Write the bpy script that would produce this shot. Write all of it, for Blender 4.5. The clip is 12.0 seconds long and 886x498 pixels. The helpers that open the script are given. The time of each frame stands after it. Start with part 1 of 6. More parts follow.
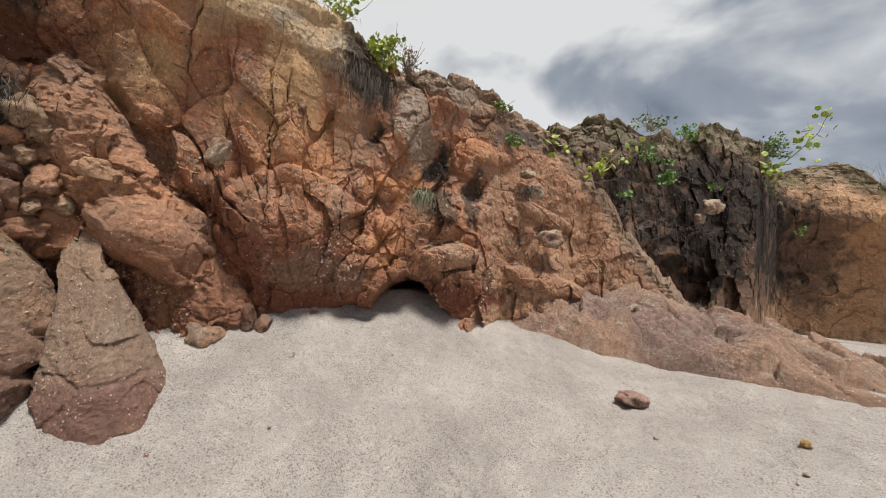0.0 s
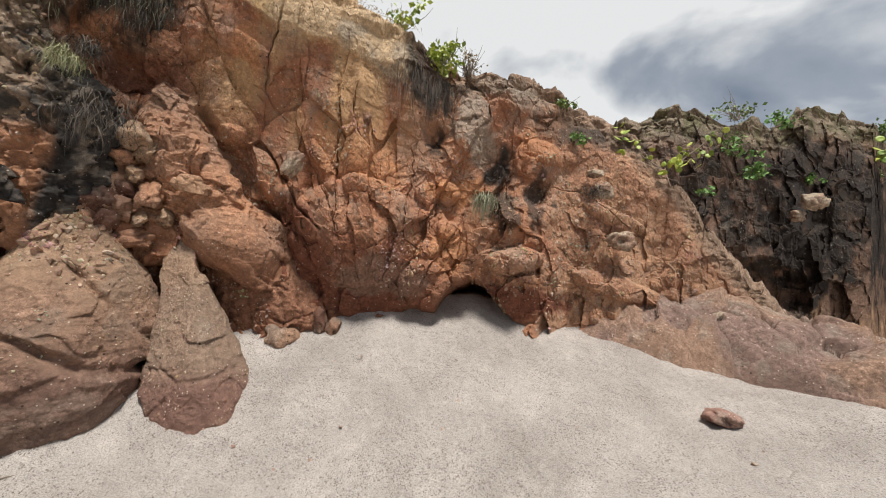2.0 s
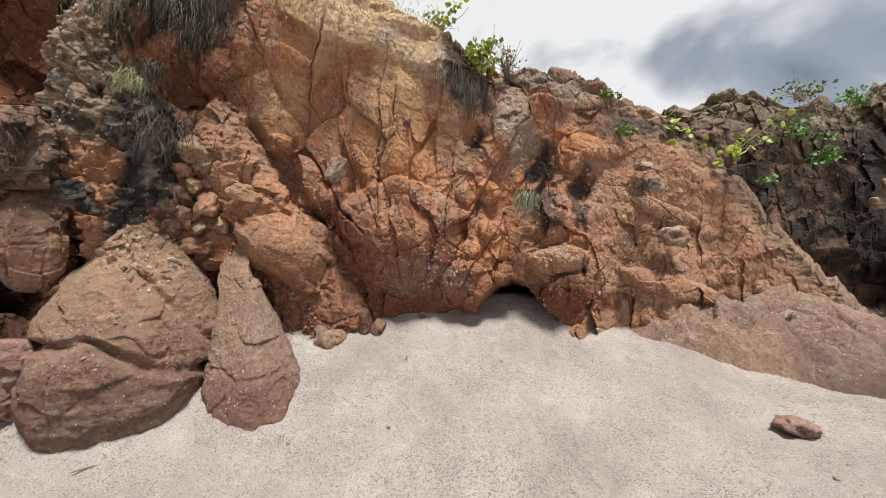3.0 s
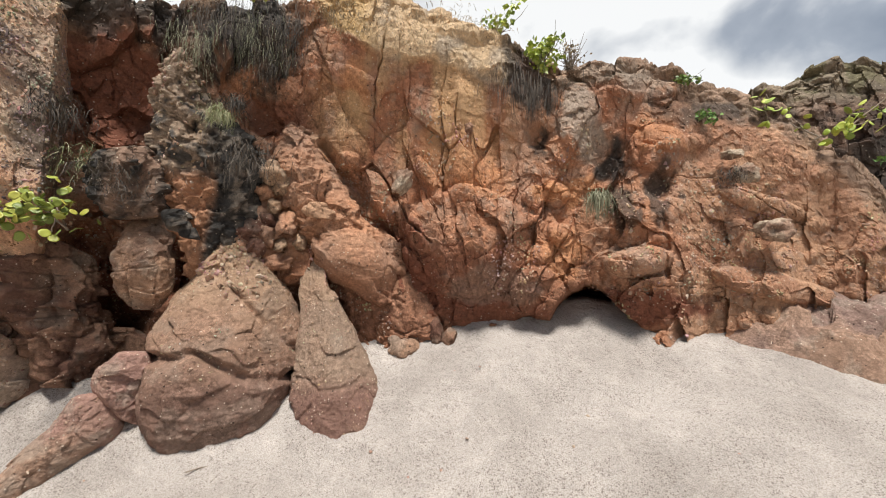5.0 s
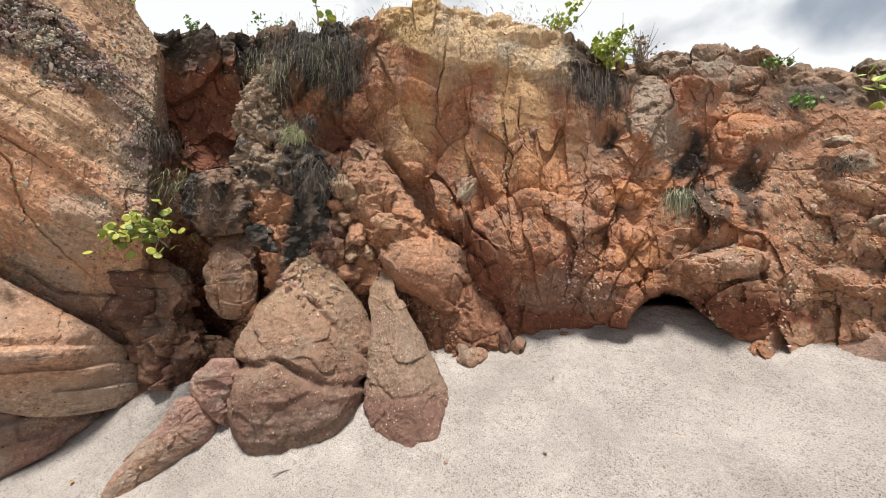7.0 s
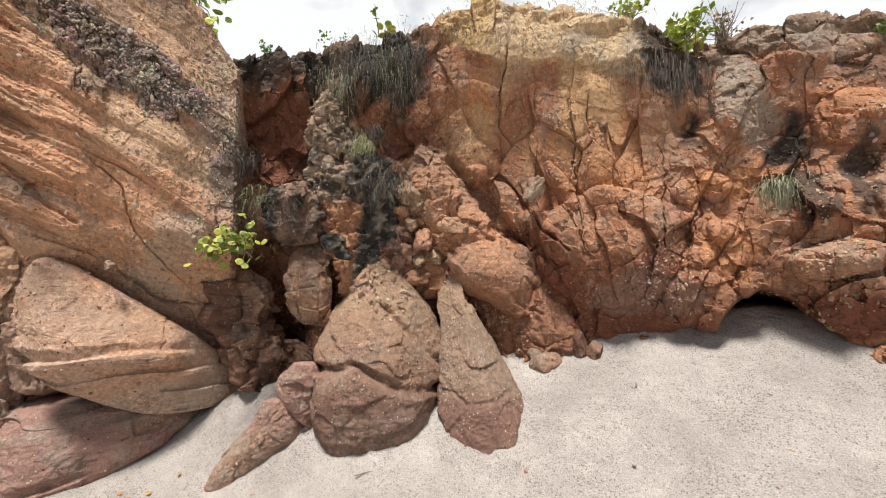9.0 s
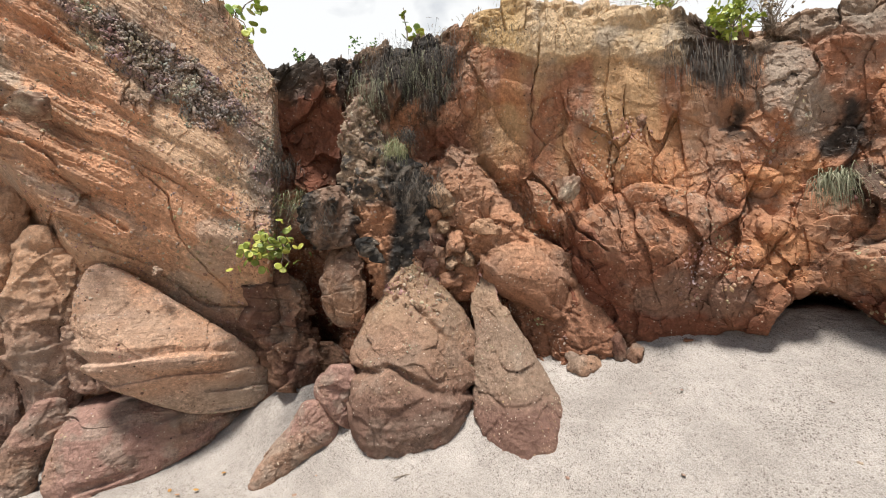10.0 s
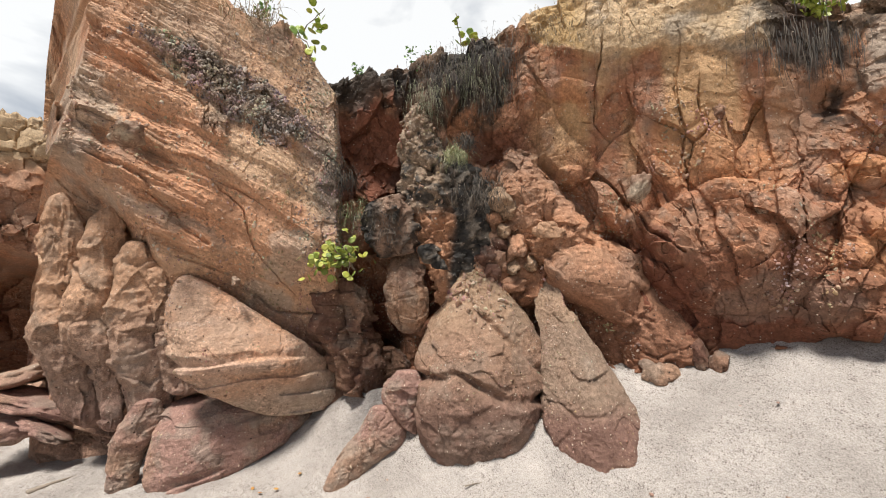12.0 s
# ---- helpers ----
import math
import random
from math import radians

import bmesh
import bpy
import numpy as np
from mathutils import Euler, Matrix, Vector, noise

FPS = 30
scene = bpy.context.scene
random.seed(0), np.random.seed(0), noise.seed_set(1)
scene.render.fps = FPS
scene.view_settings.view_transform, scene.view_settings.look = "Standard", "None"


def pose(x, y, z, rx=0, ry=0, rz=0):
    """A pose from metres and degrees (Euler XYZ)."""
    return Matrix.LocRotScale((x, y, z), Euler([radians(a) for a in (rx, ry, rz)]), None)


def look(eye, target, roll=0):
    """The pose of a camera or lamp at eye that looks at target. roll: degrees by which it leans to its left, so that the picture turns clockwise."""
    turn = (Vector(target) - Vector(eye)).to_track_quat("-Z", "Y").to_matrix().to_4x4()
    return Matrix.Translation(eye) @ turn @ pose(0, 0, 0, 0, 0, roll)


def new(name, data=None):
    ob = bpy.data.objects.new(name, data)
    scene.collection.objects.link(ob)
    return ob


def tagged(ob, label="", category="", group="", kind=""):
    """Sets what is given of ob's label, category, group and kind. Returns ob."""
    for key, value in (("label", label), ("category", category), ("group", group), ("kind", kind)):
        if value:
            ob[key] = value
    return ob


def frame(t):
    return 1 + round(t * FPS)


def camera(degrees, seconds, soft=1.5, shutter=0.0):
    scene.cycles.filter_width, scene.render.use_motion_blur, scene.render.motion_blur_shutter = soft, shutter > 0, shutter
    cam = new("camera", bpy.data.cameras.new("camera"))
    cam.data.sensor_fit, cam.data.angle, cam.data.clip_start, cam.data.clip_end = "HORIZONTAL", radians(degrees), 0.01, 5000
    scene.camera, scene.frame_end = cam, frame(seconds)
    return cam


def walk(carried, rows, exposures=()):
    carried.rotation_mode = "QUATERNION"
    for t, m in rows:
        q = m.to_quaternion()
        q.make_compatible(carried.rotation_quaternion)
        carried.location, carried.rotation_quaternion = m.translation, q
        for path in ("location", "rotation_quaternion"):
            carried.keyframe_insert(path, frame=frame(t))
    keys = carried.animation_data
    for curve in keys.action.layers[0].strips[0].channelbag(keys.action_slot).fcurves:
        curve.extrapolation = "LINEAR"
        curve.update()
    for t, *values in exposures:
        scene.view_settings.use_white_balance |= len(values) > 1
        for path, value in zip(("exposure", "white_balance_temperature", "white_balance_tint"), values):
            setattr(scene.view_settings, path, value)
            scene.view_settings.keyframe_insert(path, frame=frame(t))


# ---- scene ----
cam = camera(98.08, 12.0, 1.0)
PATH = [
    (0.0, 0.0000, 0.0000, 1.6500, 94.000, -5.000, 0.000),
    (0.5, -0.0119, 0.0103, 1.6503, 94.134, -5.055, 1.788),
    (1.0, -0.0247, 0.0190, 1.6505, 94.165, -5.095, 3.769),
    (1.5, -0.0386, 0.0264, 1.6512, 94.082, -5.094, 6.036),
    (2.0, -0.0562, 0.0333, 1.6536, 93.833, -4.945, 8.589),
    (2.5, -0.0792, 0.0383, 1.6585, 93.533, -4.577, 11.398),
    (3.0, -0.1066, 0.0417, 1.6660, 93.241, -4.007, 14.214),
    (5.0, -0.2184, 0.0436, 1.7031, 93.342, -2.042, 22.924),
    (5.5, -0.2535, 0.0389, 1.7107, 93.560, -1.826, 24.759),
    (6.0, -0.2923, 0.0281, 1.7164, 93.718, -1.639, 26.682),
    (6.5, -0.3343, 0.0144, 1.7208, 93.851, -1.347, 28.560),
    (7.0, -0.3770, -0.0010, 1.7254, 93.918, -1.049, 30.423),
    (9.0, -0.5418, -0.0735, 1.7484, 94.051, 0.206, 37.914),
    (9.5, -0.5839, -0.0922, 1.7558, 94.068, 0.505, 39.839),
    (10.0, -0.6249, -0.1157, 1.7661, 94.155, 0.736, 41.523),
    (10.5, -0.6639, -0.1431, 1.7789, 94.319, 0.959, 43.050),
    (11.0, -0.7005, -0.1725, 1.7915, 94.503, 1.171, 44.569),
    (11.5, -0.7364, -0.2042, 1.8017, 94.603, 1.371, 46.224),
    (12.0, -0.7733, -0.2356, 1.8099, 94.547, 1.655, 47.928),
]
walk(cam, [(t, pose(x, y, z, rx, ry, rz)) for t, x, y, z, rx, ry, rz in PATH],
    [(0.0, -0.2), (3.0, 0.03), (6.5, 0.23), (9.5, 0.25), (12.0, 0.23)])

# ---- world, sun, exposure ----
world = bpy.data.worlds.new("sky")
scene.world = world
world.use_nodes = True
wn, wl = world.node_tree.nodes, world.node_tree.links
wn.clear()
w_out = wn.new("ShaderNodeOutputWorld")
w_bg = wn.new("ShaderNodeBackground")
w_coord = wn.new("ShaderNodeTexCoord")
w_map = wn.new("ShaderNodeMapping")
w_map.inputs["Scale"].default_value = (1.0, 1.0, 1.7)
w_map.inputs["Location"].default_value = (0.35, 0.1, 0.0)
w_noise = wn.new("ShaderNodeTexNoise")
w_noise.inputs["Scale"].default_value = 3.3
w_noise.inputs["Detail"].default_value = 7.0
w_noise.inputs["Roughness"].default_value = 0.46
w_noise.inputs["Distortion"].default_value = 0.35
# the brighter side of the cloud cover, where the sun stands behind it
w_dot = wn.new("ShaderNodeVectorMath")
w_dot.operation = "DOT_PRODUCT"
w_dot.inputs[1].default_value = (-0.55, 0.75, 0.35)
w_glow = wn.new("ShaderNodeMapRange")
w_glow.inputs["From Min"].default_value, w_glow.inputs["From Max"].default_value = 0.25, 0.8
w_glow.inputs["To Min"].default_value, w_glow.inputs["To Max"].default_value = -0.05, 0.26
w_sum = wn.new("ShaderNodeMath")
w_ramp = wn.new("ShaderNodeValToRGB")
w_ramp.color_ramp.elements[0].position = 0.36
w_ramp.color_ramp.elements[0].color = (0.29, 0.34, 0.42, 1)
w_ramp.color_ramp.elements[1].position = 0.68
w_ramp.color_ramp.elements[1].color = (1.4, 1.4, 1.37, 1)
mid_stop = w_ramp.color_ramp.elements.new(0.52)
mid_stop.color = (0.56, 0.61, 0.68, 1)
wl.new(w_coord.outputs["Generated"], w_map.inputs["Vector"])
wl.new(w_coord.outputs["Generated"], w_dot.inputs[0])
wl.new(w_dot.outputs["Value"], w_glow.inputs["Value"])
wl.new(w_map.outputs["Vector"], w_noise.inputs["Vector"])
wl.new(w_noise.outputs["Fac"], w_sum.inputs[0])
wl.new(w_glow.outputs["Result"], w_sum.inputs[1])
wl.new(w_sum.outputs["Value"], w_ramp.inputs["Fac"])
wl.new(w_ramp.outputs["Color"], w_bg.inputs["Color"])
w_bg.inputs["Strength"].default_value = 0.68
w_sky = wn.new("ShaderNodeTexSky")
w_sky.sky_type, w_sky.sun_disc = "NISHITA", False
w_sky.sun_elevation, w_sky.sun_rotation = radians(67), radians(158)
w_blue = wn.new("ShaderNodeBackground")
w_blue.inputs["Strength"].default_value = 0.12
wl.new(w_sky.outputs["Color"], w_blue.inputs["Color"])
w_mix = wn.new("ShaderNodeMixShader")
w_mix.inputs["Fac"].default_value = 0.85
wl.new(w_blue.outputs["Background"], w_mix.inputs[1])
wl.new(w_bg.outputs["Background"], w_mix.inputs[2])
wl.new(w_mix.outputs["Shader"], w_out.inputs["Surface"])
sun_data = bpy.data.lights.new("sun", "SUN")
sun_data.energy, sun_data.angle, sun_data.color = 5.3, radians(12), (1.0, 0.97, 0.92)
sun = new("sun", sun_data)
sun.matrix_world = look((1.0, -3.0, 16.0), (-1.2, 2.4, 1.0))


# ---- noise on arrays of points ----
LATTICE = np.random.default_rng(7).random(64**3).astype(np.float32)


def hashed(i, j, k, seed):
    """A fixed random number for each lattice point."""
    return LATTICE[((((i + seed * 19) & 63) << 6 | ((j + seed * 7) & 63)) << 6) | ((k + seed * 29) & 63)]


def value_noise(p, seed=0):
    """Smooth noise in -1..1 at points p (n, 3)."""
    b = np.floor(p).astype(np.int32)
    f = (p - b).astype(np.float32)
    f = f * f * f * (f * (f * 6 - 15) + 10)
    x, y, z = f.T
    i = ((b[:, 0] + seed * 19) & 63, (b[:, 0] + seed * 19 + 1) & 63)
    j = ((b[:, 1] + seed * 7) & 63, (b[:, 1] + seed * 7 + 1) & 63)
    k = ((b[:, 2] + seed * 29) & 63, (b[:, 2] + seed * 29 + 1) & 63)
    ij = [[(q << 12) | (w << 6) for w in j] for q in i]

    def line(q):
        lo = LATTICE[q | k[0]]
        return lo + z * (LATTICE[q | k[1]] - lo)

    near = line(ij[0][0])
    near = near + y * (line(ij[0][1]) - near)
    far = line(ij[1][0])
    far = far + y * (line(ij[1][1]) - far)
    return ((near + x * (far - near)) * 2 - 1).astype(float)


def fbm(p, octaves=4, seed=0, gain=0.5, ridged=False):
    out, amp, total = 0, 1.0, 0
    for o in range(octaves):
        n = value_noise(p * 2.03**o + 17.3 * o, seed + o)
        out = out + amp * ((1 - 2 * np.abs(n)) if ridged else n)
        total += amp
        amp *= gain
    return out / total


def voronoi(p, seed=0):
    """Distance to the nearest and second nearest cell point, the cell's own number 0..1, and a plane tilted at random within it."""
    b = np.floor(p - 0.5).astype(np.int32)
    f1 = np.full(len(p), 9.0)
    f2 = np.full(len(p), 9.0)
    ident, facet = np.zeros(len(p)), np.zeros(len(p))
    for dx in (0, 1):
        for dy in (0, 1):
            for dz in (0, 1):
                c = b + (dx, dy, dz)
                h = [hashed(c[:, 0], c[:, 1], c[:, 2], seed + 11 * n) for n in range(3)]
                rnd = np.stack(h, 1)
                off = p - c - 0.12 - 0.76 * rnd
                d = (off * off).sum(1)
                near = d < f1
                f2 = np.where(near, f1, np.minimum(f2, d))
                turn = (rnd * 7919.0) % 1.0
                ident = np.where(near, turn[:, 0], ident)
                facet = np.where(near, ((turn - 0.5) * off).sum(1), facet)
                f1 = np.where(near, d, f1)
    return np.sqrt(f1), np.sqrt(f2), ident, facet


def crag(p, size, seed=0, crack=0.0):
    """Broken rock: tilted planes of about that size in metres, with open joints between them."""
    q = p / size + 0.22 * np.stack([value_noise(p / size * 1.7 + 31 * n, seed + n) for n in range(3)], 1)
    f1, f2, ident, facet = voronoi(q, seed)
    some = step(-0.15, 0.35, value_noise(p / size * 0.45, seed + 8))
    return size * (0.85 * facet + 0.24 * (ident - 0.5)) + crack * some * step(0.13, 0.0, f2 - f1)


def step(a, b, x):
    t = np.clip((x - a) / (b - a), 0, 1)
    return t * t * (3 - 2 * t)


# ---- the plan: places by azimuth (degrees to the left of +y) and radius about the cove's axis ----
AXIS = (-0.37, 0.0)


def polar(az, r, z):
    a = np.radians(az)
    return np.stack([AXIS[0] - r * np.sin(a), AXIS[1] + r * np.cos(a), z + 0 * r], -1)


def eased(values, stations, grid, width=3.5):
    """Values at stations, with their corners rounded off."""
    q = np.interp(grid, stations, values)
    k = np.exp(-0.5 * (np.arange(-24, 25) * (grid[1] - grid[0]) / width) ** 2)
    return np.convolve(np.pad(q, 24, mode="edge"), k / k.sum(), "valid")


SAND_STATIONS = (-180, -110, -60, -30, -15, -5, 1, 7, 15, 22, 28, 36, 45, 55, 62, 67, 72, 78, 90, 120, 180)
SAND_AZ = np.linspace(-180, 180, 721)
SAND_ROWS = [eased(q, SAND_STATIONS, SAND_AZ) for q in (
    (6.2, 6, 5.5, 5.5, 4.9, 4.65, 4.7, 4.45, 4.2, 4.12, 4.05, 3.9, 3.8, 3.95, 4.6, 4.75, 4.9, 5, 5.5, 6.5, 6.2),
    (0, 0.3, 0.88, 0.93, 1.16, 1.27, 1.42, 1.27, 1.17, 1.03, 0.97, 0.66, 0.44, 0.44, 0.55, 0.5, 0.15, -0.1, -0.15, -0.15, 0),
    (0.07, 0.1, 0.2, 0.22, 0.42, 0.62, 0.66, 0.7, 0.74, 0.8, 0.85, 0.75, 0.85, 0.95, 0.7, 0.9, 0.5, 0.1, 0.05, 0.05, 0.07),
)]


def sand_height(x, y):
    dx, dy = x - AXIS[0], y - AXIS[1]
    az, r = np.degrees(np.arctan2(-dx, dy)), np.hypot(dx, dy)
    foot_r, foot_z, slope = [np.interp(az, SAND_AZ, q) for q in SAND_ROWS]
    z = foot_z - slope * np.clip(foot_r - r, -0.08, None)
    low = np.interp(az, (-180, -110, 55, 82, 120, 180), (-0.2, -0.06, -0.06, -0.2, -0.25, -0.2))
    k = 0.12
    z = k * np.log(np.exp(np.clip(z / k, -60, 60)) + np.exp(low / k))
    far = step(6.5, 11.0, r)
    return z * (1 - far) + np.interp(az, (-170, -70, -35, 40, 170), (-0.5, 0.9, 1.0, 0.2, -0.5)) * far


# ---- materials ----
def rock_material(name, rough=0.85, grain=22.0, bump=0.6):
    m = bpy.data.materials.new(name)
    m.use_nodes = True
    n, l = m.node_tree.nodes, m.node_tree.links
    bsdf = n["Principled BSDF"]
    bsdf.inputs["Roughness"].default_value = rough
    bsdf.inputs["Specular IOR Level"].default_value = 0.25
    coord = n.new("ShaderNodeTexCoord")
    tint = n.new("ShaderNodeVertexColor")
    tint.layer_name = "tint"
    fine = n.new("ShaderNodeTexNoise")
    fine.inputs["Scale"].default_value = grain
    fine.inputs["Detail"].default_value = 8.0
    fine.inputs["Roughness"].default_value = 0.8
    l.new(coord.outputs["Object"], fine.inputs["Vector"])
    ramp = n.new("ShaderNodeValToRGB")
    ramp.color_ramp.elements[0].position, ramp.color_ramp.elements[0].color = 0.32, (0.5, 0.47, 0.45, 1)
    ramp.color_ramp.elements[1].position, ramp.color_ramp.elements[1].color = 0.68, (1.48, 1.49, 1.5, 1)
    l.new(fine.outputs["Fac"], ramp.inputs["Fac"])
    mul = n.new("ShaderNodeMix")
    mul.data_type, mul.blend_type = "RGBA", "MULTIPLY"
    worn = n.new("ShaderNodeTexNoise")
    worn.inputs["Scale"].default_value, worn.inputs["Detail"].default_value = 3.2, 3.0
    l.new(coord.outputs["Object"], worn.inputs["Vector"])
    wear = n.new("ShaderNodeMapRange")
    wear.inputs["From Min"].default_value, wear.inputs["From Max"].default_value = 0.4, 0.6
    wear.inputs["To Min"].default_value, wear.inputs["To Max"].default_value = 0.3, 1.0
    l.new(worn.outputs["Fac"], wear.inputs["Value"])
    l.new(wear.outputs["Result"], mul.inputs[0])
    l.new(tint.outputs["Color"], mul.inputs[6])
    tiny = n.new("ShaderNodeTexNoise")
    tiny.inputs["Scale"].default_value, tiny.inputs["Detail"].default_value = 75.0, 3.0
    l.new(coord.outputs["Object"], tiny.inputs["Vector"])
    tiny_range = n.new("ShaderNodeMapRange")
    tiny_range.inputs["From Min"].default_value, tiny_range.inputs["From Max"].default_value = 0.3, 0.7
    tiny_range.inputs["To Min"].default_value, tiny_range.inputs["To Max"].default_value = 0.82, 1.18
    l.new(tiny.outputs["Fac"], tiny_range.inputs["Value"])
    both_grains = n.new("ShaderNodeMix")
    both_grains.data_type, both_grains.blend_type = "RGBA", "MULTIPLY"
    both_grains.inputs[0].default_value = 1.0
    l.new(ramp.outputs["Color"], both_grains.inputs[6])
    l.new(tiny_range.outputs["Result"], both_grains.inputs[7])
    l.new(both_grains.outputs[2], mul.inputs[7])
    # clasts of the conglomerate: each with its own tone, set in a darker matrix
    warp = n.new("ShaderNodeMix")
    warp.data_type, warp.inputs[0].default_value = "RGBA", 0.06
    l.new(coord.outputs["Object"], warp.inputs[6])
    l.new(worn.outputs["Color"], warp.inputs[7])
    clast_tone, clast_rim = [], []
    for scale, low, high in ((13.0, 0.88, 1.12), (38.0, 0.78, 1.24)):
        cell = n.new("ShaderNodeTexVoronoi")
        cell.inputs["Scale"].default_value = scale
        l.new(warp.outputs[2], cell.inputs["Vector"])
        split = n.new("ShaderNodeSeparateColor")
        l.new(cell.outputs["Color"], split.inputs["Color"])
        tone = n.new("ShaderNodeMapRange")
        tone.inputs["To Min"].default_value, tone.inputs["To Max"].default_value = low, high
        l.new(split.outputs["Green"], tone.inputs["Value"])
        rim = n.new("ShaderNodeTexVoronoi")
        rim.feature = "DISTANCE_TO_EDGE"
        rim.inputs["Scale"].default_value = scale
        l.new(warp.outputs[2], rim.inputs["Vector"])
        gap = n.new("ShaderNodeMapRange")
        gap.inputs["From Min"].default_value, gap.inputs["From Max"].default_value = 0.0, 0.12
        gap.inputs["To Min"].default_value, gap.inputs["To Max"].default_value = 0.86, 1.0
        l.new(rim.outputs["Distance"], gap.inputs["Value"])
        both_tones = n.new("ShaderNodeMath")
        both_tones.operation = "MULTIPLY"
        l.new(tone.outputs["Result"], both_tones.inputs[0])
        l.new(gap.outputs["Result"], both_tones.inputs[1])
        clast_tone.append(both_tones)
        clast_rim.append(gap)
    clasts = n.new("ShaderNodeMath")
    clasts.operation = "MULTIPLY"
    l.new(clast_tone[0].outputs["Value"], clasts.inputs[0])
    l.new(clast_tone[1].outputs["Value"], clasts.inputs[1])
    lit = n.new("ShaderNodeMath")
    lit.operation, lit.inputs[1].default_value = "MULTIPLY", 1.06
    l.new(clasts.outputs["Value"], lit.inputs[0])
    patchy = n.new("ShaderNodeTexNoise")
    patchy.inputs["Scale"].default_value, patchy.inputs["Detail"].default_value = 1.7, 4.0
    l.new(coord.outputs["Object"], patchy.inputs["Vector"])
    stony = n.new("ShaderNodeMapRange")
    stony.inputs["From Min"].default_value, stony.inputs["From Max"].default_value = 0.4, 0.62
    stony.inputs["To Min"].default_value, stony.inputs["To Max"].default_value = 0.25, 0.95
    l.new(patchy.outputs["Fac"], stony.inputs["Value"])
    bedded = n.new("ShaderNodeMix")
    bedded.data_type, bedded.blend_type = "RGBA", "MULTIPLY"
    l.new(stony.outputs["Result"], bedded.inputs[0])
    l.new(mul.outputs[2], bedded.inputs[6])
    l.new(lit.outputs["Value"], bedded.inputs[7])
    # pale grit
    spots = n.new("ShaderNodeTexVoronoi")
    spots.inputs["Scale"].default_value = 27.0
    l.new(coord.outputs["Object"], spots.inputs["Vector"])
    pick = n.new("ShaderNodeMapRange")
    pick.inputs["From Min"].default_value, pick.inputs["From Max"].default_value = 0.12, 0.2
    pick.inputs["To Min"].default_value, pick.inputs["To Max"].default_value = 1.0, 0.0
    l.new(spots.outputs["Distance"], pick.inputs["Value"])
    sep = n.new("ShaderNodeSeparateColor")
    l.new(spots.outputs["Color"], sep.inputs["Color"])
    rare = n.new("ShaderNodeMath")
    rare.operation, rare.inputs[1].default_value = "GREATER_THAN", 0.74
    l.new(sep.outputs["Red"], rare.inputs[0])
    both = n.new("ShaderNodeMath")
    both.operation = "MULTIPLY"
    l.new(pick.outputs["Result"], both.inputs[0])
    l.new(rare.outputs["Value"], both.inputs[1])
    grit = n.new("ShaderNodeMix")
    grit.data_type = "RGBA"
    grit.inputs[7].default_value = (0.62, 0.51, 0.4, 1)
    l.new(both.outputs["Value"], grit.inputs[0])
    l.new(bedded.outputs[2], grit.inputs[6])
    # small dark pits
    holes = n.new("ShaderNodeTexVoronoi")
    holes.inputs["Scale"].default_value = 17.0
    l.new(coord.outputs["Object"], holes.inputs["Vector"])
    hole = n.new("ShaderNodeMapRange")
    hole.inputs["From Min"].default_value, hole.inputs["From Max"].default_value = 0.09, 0.17
    hole.inputs["To Min"].default_value, hole.inputs["To Max"].default_value = 1.0, 0.0
    l.new(holes.outputs["Distance"], hole.inputs["Value"])
    hole_sep = n.new("ShaderNodeSeparateColor")
    l.new(holes.outputs["Color"], hole_sep.inputs["Color"])
    hole_rare = n.new("ShaderNodeMath")
    hole_rare.operation, hole_rare.inputs[1].default_value = "GREATER_THAN", 0.82
    l.new(hole_sep.outputs["Red"], hole_rare.inputs[0])
    hole_both = n.new("ShaderNodeMath")
    hole_both.operation = "MULTIPLY"
    l.new(hole.outputs["Result"], hole_both.inputs[0])
    l.new(hole_rare.outputs["Value"], hole_both.inputs[1])
    pitted = n.new("ShaderNodeMix")
    pitted.data_type = "RGBA"
    pitted.inputs[7].default_value = (0.05, 0.032, 0.024, 1)
    l.new(hole_both.outputs["Value"], pitted.inputs[0])
    l.new(grit.outputs[2], pitted.inputs[6])
    l.new(pitted.outputs[2], bsdf.inputs["Base Color"])
    b = n.new("ShaderNodeBump")
    b.inputs["Strength"].default_value, b.inputs["Distance"].default_value = bump, 0.055
    l.new(fine.outputs["Fac"], b.inputs["Height"])
    b4 = n.new("ShaderNodeBump")
    b4.inputs["Strength"].default_value, b4.inputs["Distance"].default_value = 0.35, 0.02
    l.new(clast_rim[1].outputs["Result"], b4.inputs["Height"])
    l.new(b.outputs["Normal"], b4.inputs["Normal"])
    b = b4
    pits = n.new("ShaderNodeTexVoronoi")
    pits.feature = "SMOOTH_F1"
    pits.inputs["Scale"].default_value = 33.0
    pits.inputs["Randomness"].default_value = 1.0
    l.new(coord.outputs["Object"], pits.inputs["Vector"])
    b3 = n.new("ShaderNodeBump")
    b3.inputs["Strength"].default_value, b3.inputs["Distance"].default_value = 0.3, 0.014
    l.new(pits.outputs["Distance"], b3.inputs["Height"])
    l.new(b.outputs["Normal"], b3.inputs["Normal"])
    b2 = n.new("ShaderNodeBump")
    b2.inputs["Strength"].default_value, b2.inputs["Distance"].default_value = 0.5, 0.01
    l.new(both.outputs["Value"], b2.inputs["Height"])
    l.new(b3.outputs["Normal"], b2.inputs["Normal"])
    l.new(b2.outputs["Normal"], bsdf.inputs["Normal"])
    return m


ROCK = rock_material("red_rock")


